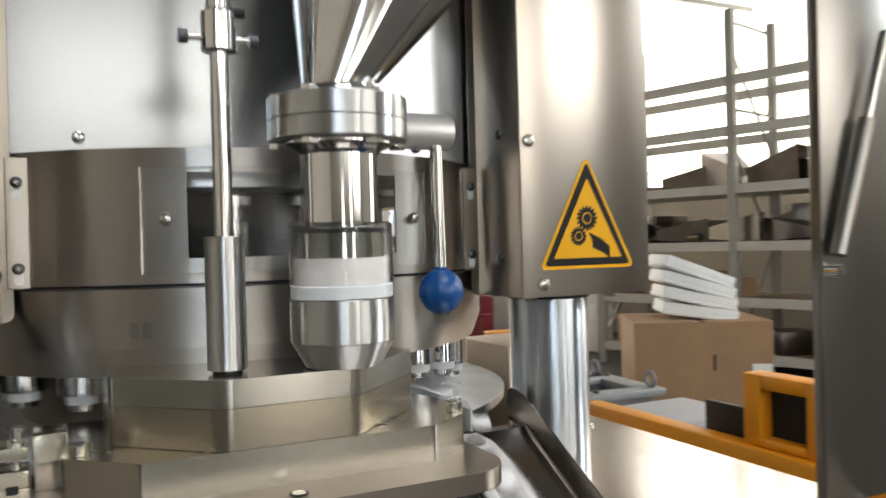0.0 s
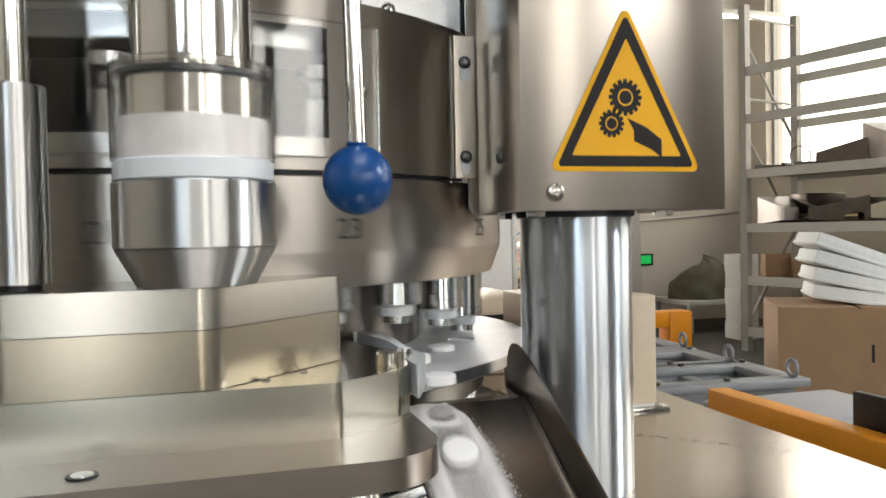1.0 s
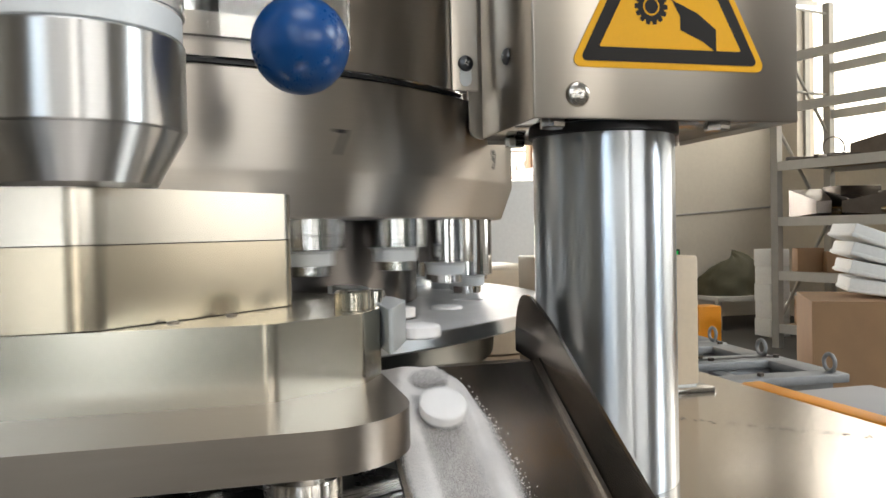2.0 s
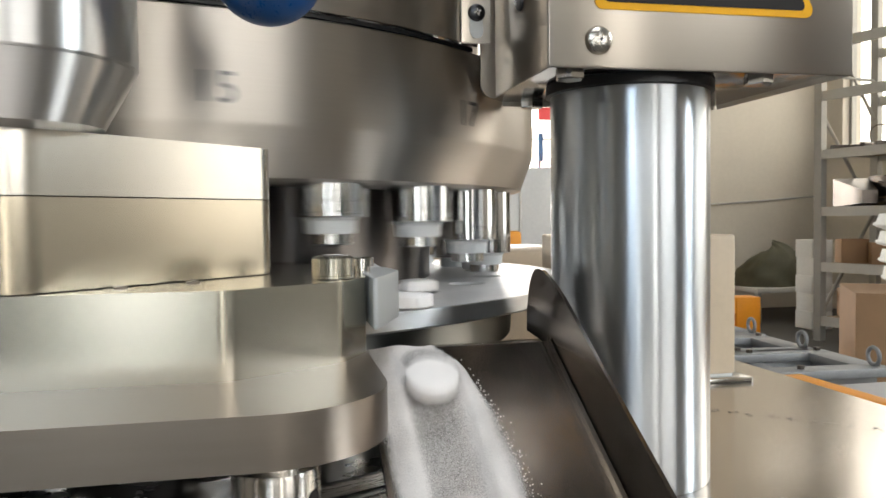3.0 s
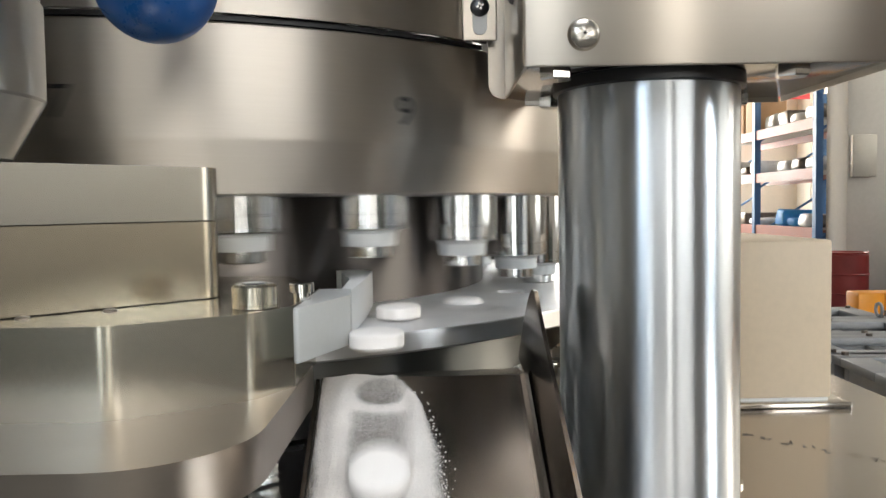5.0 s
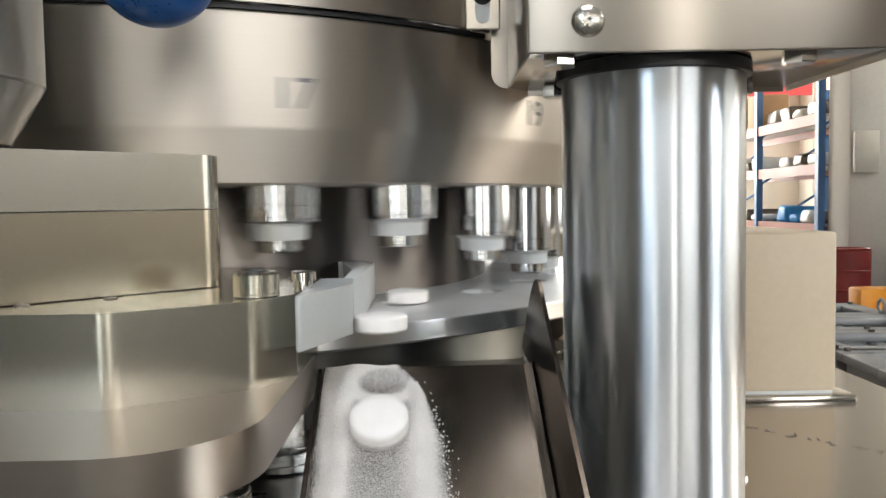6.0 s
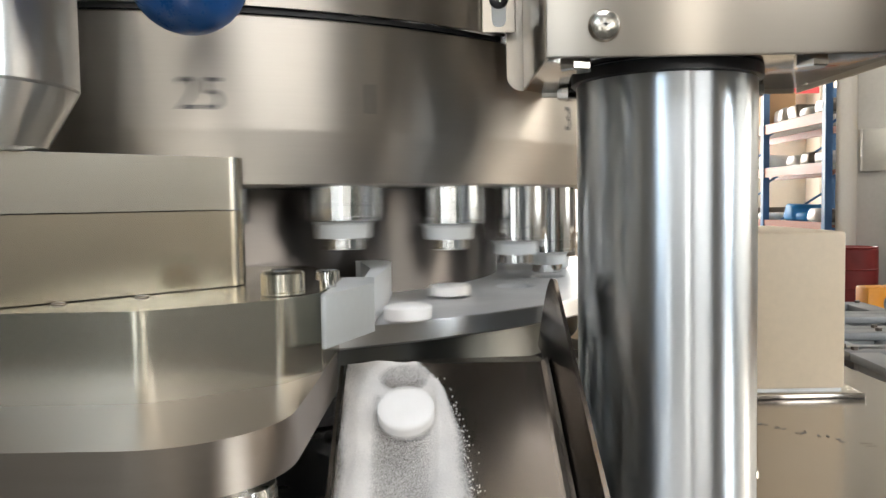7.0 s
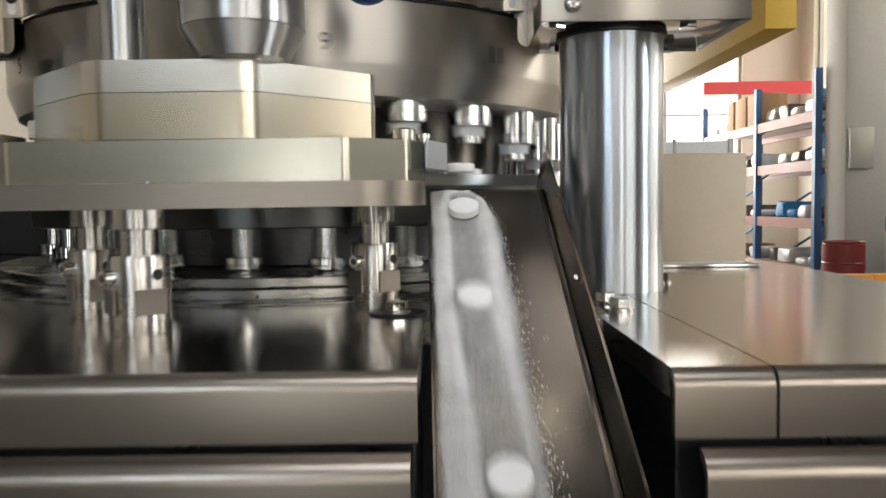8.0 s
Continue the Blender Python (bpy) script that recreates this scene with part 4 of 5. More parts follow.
def build_sensor_rod():
    x, y = 0.1035, 0.536
    s = thing("level_rod", (x, y, 1.1212), "slim polished rod in a turned steel sleeve", "rod")

    def turn(nm, prof, mat, n=40):
        bm = bmesh.new()
        lathe(bm, (x, y, 0), prof, n)
        return part(nm, bm, mat, s)
    turn("foot", [(0.0095, 1.1214), (0.0095, 1.1240)], black_part)
    turn("sleeve", [(0.0126, 1.1240), (0.0130, 1.1245), (0.0130, 1.2115), (0.0125, 1.2122)], turned)
    turn("rod", [(0.0064, 1.2122), (0.0064, 1.3345)], polished)
    turn("collar", [(0.0105, 1.3345), (0.0118, 1.3352), (0.0118, 1.3600), (0.0085, 1.3620)], polished)
    turn("upper_rod", [(0.0082, 1.3622), (0.0082, 1.60)], polished)
    for d in (-1, 1):
        bm = bmesh.new()
        rod(bm, (x + d * 0.0115, y, 1.3435), (x + d * 0.020, y, 1.3435), 0.0026, 16)
        t = part("thumb_screw", bm, polished, s)
        bm = bmesh.new()
        lathe(bm, (x + d * 0.020, y, 1.3435), [(0.0045, 0), (0.0048, d * 0.001), (0.0048, d * 0.0055), (0.0042, d * 0.006)], 20, "x")
        part("knurled_head", bm, dark_steel, t)
    bm = bmesh.new()
    rod(bm, (x + 0.0085, y, 1.362), (x + 0.017, y, 1.362), 0.0036, 14)
    part("upper_screw", bm, black_part, s)


build_sensor_rod()

# ---------------------------------------------------------------- discharge chute, powder and tablets
SLOPE = 0.60
CHUTE_TOP = 0.5785            # where the sheet bends to the level flange under the table


def chute_z(y):
    return 1.046 - SLOPE * (0.58 - y)


def chute_drift(y):
    """The channel runs a little askew."""
    return 0.023 * (0.58 - y)


def slab(bm, corners, t):
    top = [bm.verts.new(p) for p in corners]
    low = [bm.verts.new((x, y, z - t)) for x, y, z in corners]
    bm.faces.new(top)
    bm.faces.new(low)
    n = len(corners)
    for i in range(n):
        bm.faces.new((top[i], top[(i + 1) % n], low[(i + 1) % n], low[i]))


def build_chute():
    c = thing("discharge_chute", (0.325, 0.4, chute_z(0.4)), "bent sheet steel discharge chute sloping down from the die table", "chute")
    y0, y1 = CHUTE_TOP, 0.19
    xl, xr = 0.2866, 0.3605
    bm = bmesh.new()
    slab(bm, [(xl, y0, chute_z(y0)), (xr, y0, chute_z(y0)), (xr + chute_drift(y1), y1, chute_z(y1)), (xl + chute_drift(y1), y1, chute_z(y1))], 0.0014)
    part("floor_sheet", bm, chute_steel, c)
    # level flange that reaches under the die table
    bm = bmesh.new()
    zt = chute_z(y0)
    slab(bm, [(xl, y0 + 0.0004, zt), (xl + 0.003, 0.592, zt - 0.0016), (xr, 0.606, zt - 0.0032), (xr, y0 + 0.0004, zt)], 0.0012)
    part("top_flange", bm, chute_steel, c)
    # tall wall, leaning outwards a little, with a rounded nose at the top end
    bm = bmesh.new()
    outer = [(0.607, 1.0460), (0.6125, 1.0545), (0.6160, 1.0630), (0.6166, 1.0670), (0.6155, 1.0705), (0.6130, 1.0723), (0.6090, 1.0728),
             (0.6020, 1.0722), (0.5900, 1.0690), (0.5750, 1.0632), (y1, chute_z(y1) + 0.0205), (y1, chute_z(y1) - 0.0015), (y0, zt - 0.0015)]
    sides = []
    for dx in (0.0, 0.0014):
        row = []
        for y, z in outer:
            h = max(0.0, z - min(chute_z(y), zt + 0.001))
            row.append(bm.verts.new((xr + 0.0002 + dx + max(0.0, chute_drift(y)) + h * 0.235, y, z)))
        sides.append(row)
    n = len(outer)
    bm.faces.new(sides[0])
    bm.faces.new(sides[1])
    for i in range(n):
        bm.faces.new((sides[0][i], sides[0][(i + 1) % n], sides[1][(i + 1) % n], sides[1][i]))
    bmesh.ops.triangulate(bm, faces=[f for f in bm.faces if len(f.verts) > 4])
    w = part("side_wall", bm, chute_steel, c)
    bm = bmesh.new()
    p = Vector((0.3662, 0.473, 0.9965))
    rod(bm, p, p + Vector((-0.0016, 0, 0)), 0.0023, 16)
    part("rivet", bm, polished, w)
    # folded edge of the wall: a narrow bright bend along the crease
    bm = bmesh.new()
    rows = []
    for y in (y0, y1):
        x = xr + chute_drift(y)
        rows.append([bm.verts.new((x + dx, y, chute_z(y) + h)) for dx, h in ((-0.0022, 0.0002), (-0.0006, 0.0007), (0.0004, 0.0022), (0.0004, -0.0008), (-0.0022, -0.0008))])
    for i in range(5):
        bm.faces.new((rows[0][i], rows[0][(i + 1) % 5], rows[1][(i + 1) % 5], rows[1][i]))
    bm.faces.new(rows[0])
    bm.faces.new(rows[1])
    part("bend", bm, chute_steel, c)
    # low lip on the other side
    bm = bmesh.new()
    rows = []
    for y in (y0 - 0.003, y1):
        x = xl + chute_drift(y)
        rows.append([bm.verts.new((x + dx, y, chute_z(y) + h)) for dx, h in ((-0.0003, -0.001), (-0.0003, 0.0022), (-0.0016, 0.0022), (-0.0016, -0.001))])
    for i in range(4):
        bm.faces.new((rows[0][i], rows[0][(i + 1) % 4], rows[1][(i + 1) % 4], rows[1][i]))
    bm.faces.new(rows[0])
    bm.faces.new(rows[1])
    part("low_lip", bm, chute_steel, c)
    for x in (0.305, 0.350):
        bm = bmesh.new()
        box(bm, x, x + 0.006, 0.40, 0.412, DECK - 0.25, chute_z(0.40) - 0.0014)
        part("stay", bm, dark_steel, c)


build_chute()


def track_x(y):
    """Middle of the tablets' way down the chute."""
    return 0.3085 + 0.02 * max(0.0, 0.555 - y) + 0.085 * max(0.0, 0.4767 - y)


def powder_edge(y):
    """Where the powder ends towards the tall wall."""
    run = max(0.0, 0.580 - y)
    return 0.3085 + 0.0235 * (1.0 - math.exp(-(run + 0.004) / 0.020)) + 0.030 * max(0.0, run - 0.05)


def build_powder():
    """Loose powder that the tablets have left on the chute, heaped at the sides of their track."""
    rnd = random.Random(11)
    soft = lambda v, w: 1.0 / (1.0 + math.exp(max(-40.0, min(40.0, v / w))))
    bm = bmesh.new()
    layer = bm.verts.layers.float.new("cover")
    nu, nv = 210, 76
    grid = {}
    for i in range(nu):
        y = 0.5785 - 0.375 * (i / (nu - 1)) ** 1.35
        run = 0.580 - y
        xc = track_x(y)
        for j in range(nv):
            x = 0.2870 + (0.3570 - 0.2870) * j / (nv - 1) + chute_drift(y)
            p = Vector((x * 60, y * 22, 0))
            q = Vector((x * 300, y * 300, 0))
            rag = 0.0016 * noise.noise(p * 1.3) + 0.0007 * noise.noise(p * 4.1) + 0.0004 * noise.noise(q * 2)
            edge = powder_edge(y) + rag
            right = soft(x - edge, 0.0006 + 0.0012 * min(1.0, run / 0.1))
            left_rim = soft(0.2885 + chute_drift(y) - x + rag, 0.0006)
            d = x - xc + rag * 0.5
            half = 0.0100 + 0.0006 * noise.noise(p)
            track = soft(abs(d) - half, 0.0008) * soft(0.011 - run - 0.0015 * abs(d) / 0.008, 0.0016)
            crater = math.exp(-((run - 0.030) / 0.014) ** 2 - (d / 0.0095) ** 2)
            ridge_r = math.exp(-((x - (xc + 0.0125)) / 0.0042) ** 2)
            ridge_l = math.exp(-((x - (xc - 0.0135)) / 0.0040) ** 2)
            fade = max(0.0, 1.0 - max(0.0, run - 0.06) / 0.16)
            bowl = math.hypot(d / 0.0092, (run - 0.0078) / 0.0058) + 40 * rag
            hollow = soft(bowl - 1.0, 0.07)
            heap = math.exp(-((bowl - 1.35) / 0.30) ** 2)
            dens = 0.60 + 0.16 * fade + 0.24 * fade * (ridge_r + 0.85 * ridge_l * min(1.0, 0.35 + run / 0.04)) + 0.35 * heap
            dens -= 0.20 * hollow
            dens -= track * (0.20 + 0.05 * fade + 0.08 * crater)
            dens += (0.07 * noise.noise(p * 1.9) + 0.06 * noise.noise(Vector((x * 420, y * 14, 3)))) * (1 - 0.6 * fade)
            dens *= right * (0.35 + 0.65 * left_rim)
            h = 0.0026 * fade * (ridge_r + 0.8 * ridge_l * min(1.0, 0.3 + run / 0.04) + 0.35 * heap) * right * left_rim * (1 - 0.95 * track) * (1 - hollow)
            v = bm.verts.new((x, y, chute_z(y) + 0.0003 + h * (1 + 0.25 * noise.noise(p * 5)) + 0.0002 * right * noise.noise(q)))
            v[layer] = max(0.0, min(1.0, dens))
            grid[i, j] = v
    for i in range(nu - 1):
        for j in range(nv - 1):
            bm.faces.new((grid[i, j], grid[i, j + 1], grid[i + 1, j + 1], grid[i + 1, j]))
    ob = new("powder", finish("powder", bm, powder_film, 80))
    tagged(ob, "loose white powder trailing down the steel chute", "powder", "", "stuff")
    bm = bmesh.new()
    for i in range(900):
        y = 0.572 - 0.27 * rnd.random() ** 0.9
        x = min(powder_edge(y) - 0.0005 + abs(rnd.gauss(0, 0.0016 + 0.03 * max(0.0, 0.56 - y) * rnd.random())), 0.358 + chute_drift(y))
        if rnd.random() < 0.2:
            x = 0.2885 + chute_drift(y) + abs(rnd.gauss(0, 0.002))
        r = rnd.uniform(0.00010, 0.00034)
        m = Matrix.Translation((x, y, chute_z(y) + r * 0.7)) @ pose(0, 0, 0, rnd.uniform(0, 90), rnd.uniform(0, 90), 0)
        bmesh.ops.create_icosphere(bm, subdivisions=1, radius=r, matrix=m) if i < 500 else bmesh.ops.create_cube(bm, size=r * 1.4, matrix=m)
    ob = new("powder_grains", finish("powder_grains", bm, powder_mat))
    tagged(ob, "scattered white powder grains on the chute", "powder", "", "stuff")


build_powder()


def tablet_mesh():
    bm = bmesh.new()
    lathe(bm, (0, 0, 0), [(0.0068, 0.0), (0.0088, 0.0004), (0.0096, 0.0010), (0.0096, 0.0053), (0.0088, 0.0059), (0.0068, 0.0063)], 36)
    return finish("tablet", bm, tablet_white)


OMEGA = [(0, 462.0), (1.5, 271.8), (3, 83.3), (3.5, 19.2), (4.1, -56.3), (4.5, -107.1), (6, -296.0), (6.5, -364.2), (6.7, -388.1), (6.9, -408.8), (7.0, -420.6), (7.1, -435.5), (7.2, -450.9), (7.3, -463.8), (7.5, -490.5), (8, -553.4), (9.5, -742.8)]


def turret_angle(t):
    """Degrees by which the turret has turned at t seconds."""
    if t <= 0:
        return OMEGA[0][1] - 126.5 * t
    for (a, p), (b, q) in zip(OMEGA, OMEGA[1:]):
        if t <= b:
            return p + (q - p) * (t - a) / (b - a)
    return OMEGA[-1][1]


LEAVE = -49.9                 # where the blade meets a tablet
tablet_data = tablet_mesh()
tablets = []


def build_tablets():
    lo, hi = turret_angle(-0.75), turret_angle(8.25)
    for s in range(N):
        for turn in range(-4, 5):
            want = LEAVE - s * PITCH + 360.0 * turn
            if not hi < want < lo:
                continue
            a, b = -0.75, 8.25
            for _ in range(40):
                m = (a + b) / 2
                if turret_angle(m) > want:
                    a = m
                else:
                    b = m
            ob = new("tablet", tablet_data)
            tagged(ob, "round white pressed tablet sliding to the chute", "tablet", "tablets from the press")
            tablets.append((a, s, ob))
    tablets.sort(key=lambda r: r[0])


build_tablets()


def build_cream_box():
    b = thing("junction_box", (0.53, 0.85, DECK), "cream painted sheet metal box on a thin base plate", "electrical box")
    bm = bmesh.new()
    box(bm, 0.470, 0.592, 0.790, 0.93, DECK, DECK + 0.0035, 0.001)
    part("base_plate", bm, polished, b)
    bm = bmesh.new()
    box(bm, 0.475, 0.5815, 0.796, 0.92, DECK + 0.0055, 1.0815, 0.002)
    part("body", bm, cream_paint, b)
    bm = bmesh.new()
    box(bm, 0.477, 0.580, 0.798, 0.918, DECK + 0.0035, DECK + 0.0055)
    part("gasket", bm, plastic_white, b)
    c = thing("cover_box", (0.42, 1.05, DECK), "low cream metal cover behind the turret", "cover")
    bm = bmesh.new()
    box(bm, 0.36, 0.56, 1.02, 1.20, DECK, 1.064, 0.004)
    part("body", bm, cream_paint, c)
    bm = bmesh.new()
    box(bm, 0.365, 0.515, 1.0185, 1.0199, 1.005, 1.045)
    part("dark_opening", bm, black_part, c)


build_cream_box()


def build_left_parts():
    """Clamp pieces at the other end of the feeder table."""
    c = thing("clamp_block", (-0.03, 0.56, 1.0758), "pale machined clamp block with bolts beside the feeder", "clamp")
    bm = bmesh.new()
    prism(bm, rounded([(-0.014, 0.573), (0.0065, 0.575), (0.0065, 0.605), (-0.014, 0.605)], [0.001] * 4), 1.0688, 1.0868, 0.0008)
    part("block", bm, satin, c)
    bm = bmesh.new()
    prism(bm, rounded([(-0.0138, 0.574), (0.0068, 0.576), (0.0068, 0.604), (-0.0138, 0.604)], [0.001] * 4), 1.0503, 1.0684, 0.0004)
    part("support", bm, deck_steel, c)
    d = thing("stop_block", (-0.03, 0.55, 1.0503), "stacked pale steel stop blocks with a hex bolt", "clamp")
    for z0, z1, x1, nm in ((1.0503, 1.0605, -0.0152, "lower_block"), (1.0609, 1.0710, -0.0155, "middle_block"), (1.0780, 1.0855, -0.0160, "upper_block")):
        bm = bmesh.new()
        prism(bm, rounded([(-0.062, 0.549), (x1, 0.549), (x1, 0.575), (-0.062, 0.575)], [0.0012] * 4), z0, z1, 0.0005)
        part(nm, bm, satin, d)
    bm = bmesh.new()
    lathe(bm, (-0.0225, 0.560, 0), [(0.0024, 1.071), (0.0024, 1.0855), (0.0050, 1.0856), (0.0050, 1.0890), (0.0032, 1.0892), (0.0032, 1.0940), (0.0055, 1.0942), (0.0055, 1.0962), (0.0048, 1.0966)], 24)
    part("hex_bolt", bm, polished, d)
    bm = bmesh.new()
    box(bm, -0.0282, -0.0212, 0.5482, 0.5492, 1.0575, 1.0625)
    part("stamped_mark", bm, black_part, d)


build_left_parts()


def build_door_post():
    """The stainless frame of an open guard door, with its gas strut."""
    p = thing("door_post", (0.60, 0.46, DECK), "brushed steel door post of the press enclosure with a strut", "door frame")
    bm = bmesh.new()
    box(bm, 0.577, 0.70, 0.452, 0.464, DECK, 1.75, 0.002)
    part("post", bm, post_steel, p)
    bm = bmesh.new()
    rod(bm, (0.583, 0.442, 1.186), (0.622, 0.442, 1.30), 0.0065, 18)
    st = part("strut", bm, post_steel, p)
    bm = bmesh.new()
    rod(bm, (0.622, 0.442, 1.30), (0.648, 0.442, 1.376), 0.0042, 14)
    part("strut_rod", bm, polished, st)
    bm = bmesh.new()
    rod(bm, (0.582, 0.4515, 1.172), (0.582, 0.438, 1.172), 0.006, 16)
    part("strut_pivot", bm, polished, p)


build_door_post()

# ---------------------------------------------------------------- the workshop beyond the press


def build_grey_rack():
    """A long grey stock rack; its far end frame is braced."""
    p0, run = Vector((4.86, 6.30)), Vector((0.26, -0.966)).normalized()
    side = Vector((-run.y, run.x))
    if side.x < 0:
        side = -side
    depth, bay = 0.75, 1.40
    r = thing("storage_rack", (p0.x, p0.y, 0), "tall grey steel storage rack with parts on every shelf", "rack")

    def at(u, v, z):
        q = p0 + run * u + side * v
        return Vector((q.x, q.y, z))
    turn = pose(0, 0, 0, 0, 0, math.degrees(math.atan2(run.y, run.x)))

    def bar(nm, u0, u1, v0, v1, z0, z1, mat):
        bm = bmesh.new()
        c = at((u0 + u1) / 2, (v0 + v1) / 2, (z0 + z1) / 2)
        box(bm, c.x - (u1 - u0) / 2, c.x + (u1 - u0) / 2, c.y - (v1 - v0) / 2, c.y + (v1 - v0) / 2, z0, z1, 0.0, turn=None)
        bmesh.ops.transform(bm, matrix=Matrix.Translation((c.x, c.y, 0)) @ turn @ Matrix.Translation((-c.x, -c.y, 0)), verts=bm.verts)
        return part(nm, bm, mat, r)
    flip = 1 if (turn @ Vector((0, 1, 0))).dot(Vector((side.x, side.y, 0))) > 0 else -1
    for k in range(4):
        for v in (0.0, depth):
            bar("post", k * bay - 0.035, k * bay + 0.035, v - 0.035, v + 0.035, 0.0, 3.15, rack_grey)
    for k in range(4):
        for z0, z1 in ((0.25, 1.1), (1.1, 1.95), (1.95, 2.8)):
            bm = bmesh.new()
            a, b = (at(k * bay, 0.03, z0), at(k * bay, depth - 0.03, z1))
            if int(z0 * 10) % 2:
                a, b = at(k * bay, depth - 0.03, z0), at(k * bay, 0.03, z1)
            rod(bm, a, b, 0.015, 8)
            part("brace", bm, rack_grey, r)
        for z in (1.62, 2.3, 3.05):
            bm = bmesh.new()
            rod(bm, at(k * bay, 0, z), at(k * bay, depth, z), 0.013, 8)
            part("tie", bm, rack_grey, r)
    for k in range(3):
        for z in (0.18, 0.65, 1.13, 1.62, 2.12, 2.55):
            for v in (-0.01, depth + 0.01):
                bar("beam", k * bay + 0.036, (k + 1) * bay - 0.036, v - 0.02, v + 0.02, z - 0.045, z + 0.035, rack_beam)
            if z < 2.0:
                bar("shelf_board", k * bay + 0.036, (k + 1) * bay - 0.036, 0.012, depth - 0.012, z, z + 0.03, board_tan)
    # goods
    rnd = random.Random(5)

    def lump(name, label, category, u, v, z, sx, sy, sz, mat, kind):
        c = at(u, v, z)
        o = thing(name, (c.x, c.y, z), label, category)
        bm = bmesh.new()
        if kind == "box":
            box(bm, c.x - sx / 2, c.x + sx / 2, c.y - sy / 2, c.y + sy / 2, z, z + sz, 0.006, turn=None)
        elif kind == "cone":
            rod(bm, (c.x - sx / 2, c.y, z + sz * 0.5), (c.x + sx / 2, c.y, z + sz * 0.62), sz * 0.48, 20, sz * 0.20)
        else:
            rod(bm, (c.x - sx / 2, c.y - sy * 0.2, z + sz * 0.5), (c.x + sx / 2, c.y + sy * 0.2, z + sz * 0.5), sz * 0.5, 18)
        bmesh.ops.transform(bm, matrix=Matrix.Translation(c) @ pose(0, 0, 0, 0, 0, rnd.uniform(-40, 10)) @ Matrix.Translation(-c), verts=bm.verts)
        part("body", bm, mat, o)
    def scoop(u, v, z, L, w, h, mat, tip):
        """A sheet metal hopper lying on its side, wide at one end."""
        c = at(u, v, z)
        o = thing("steel_hopper", (c.x, c.y, z), "dull steel hopper lying on a rack shelf", "hopper", "hoppers on the rack")
        bm = bmesh.new()
        ends = []
        for x, k, zz in ((-L / 2, 1.0, 0.0), (L / 2, 0.42, tip)):
            ends.append([bm.verts.new((x, y * w * k / 2, zz + hh * h * k)) for y, hh in ((-1, 0.0), (1, 0.0), (1, 1.0), (-1, 1.0))])
        for i in range(4):
            bm.faces.new((ends[0][i], ends[0][(i + 1) % 4], ends[1][(i + 1) % 4], ends[1][i]))
        bm.faces.new(ends[1])
        bmesh.ops.transform(bm, matrix=Matrix.Translation(c) @ pose(0, 0, 0, 0, 0, rnd.uniform(95, 260)), verts=bm.verts)
        part("body", bm, mat, o)
        bm = bmesh.new()
        rod(bm, (c.x, c.y - 0.02, z + 0.05), (c.x + rnd.uniform(-0.2, 0.2), c.y - 0.22, z + 0.05), 0.035, 14)
        part("outlet", bm, satin, o)
    for k in range(11):
        scoop(0.22 + k * 0.27, 0.22 + 0.12 * (k % 2), 1.16, rnd.uniform(0.34, 0.48), rnd.uniform(0.22, 0.32), rnd.uniform(0.18, 0.27), satin if k == 4 else dark_metal, 0.03)
    for k in range(5):
        lump("parts_box", "dark dusty parts box at the back of a shelf", "box", 0.35 + k * 0.5, 0.55, 1.16, 0.4, 0.25, rnd.uniform(0.2, 0.34), dark_metal, "box")
    for k in range(5):
        scoop(0.80 + k * 0.42, 0.30, 1.65, rnd.uniform(0.4, 0.55), rnd.uniform(0.25, 0.4), rnd.uniform(0.22, 0.34), satin if k == 3 else dark_metal, 0.02)
    for k in range(5):
        lump("small_carton", "small brown carton on a rack shelf", "box", 0.16 + k * 0.30, 0.2, 0.68, 0.22, 0.2, rnd.uniform(0.14, 0.26), carton_mat, "box")
    for k in range(4):
        lump("parts_crate", "dusty crate of small parts on a low shelf", "crate", 0.25 + k * 0.5, 0.25, 0.21, 0.34, 0.3, rnd.uniform(0.15, 0.25), dark_metal if k % 2 else carton_mat, "box")
    for k in range(3):
        lump("wire_coil", "dark wire coil hanging over a shelf edge", "wire", 0.2 + k * 0.2, 0.12, 1.65, 0.3, 0.2, 0.04, dark_metal, "roll")
    c = at(0.42, 0.2, 1.65)
    o = thing("wire_loop", (c.x, c.y, 1.65), "thin wire loop standing on the shelf", "wire")
    bm = bmesh.new()
    pts = [c + Vector((0.11 * math.cos(2 * math.pi * i / 20), 0, 0.10 + 0.09 * math.sin(2 * math.pi * i / 20))) for i in range(20)]
    for i in range(20):
        rod(bm, pts[i], pts[(i + 1) % 20], 0.006, 6)
    part("loop", bm, dark_metal, o)
    lump("green_bag", "bright green bag on a rack shelf", "bag", 2.35, 0.1, 1.16, 0.16, 0.12, 0.14, material("lime_plastic", (0.35, 0.55, 0.05), 0.5), "box")
    lump("plastic_roll", "roll of grey film on a low shelf", "roll", 2.25, 0.15, 0.22, 0.5, 0.2, 0.26, plastic_white, "roll")


build_grey_rack()


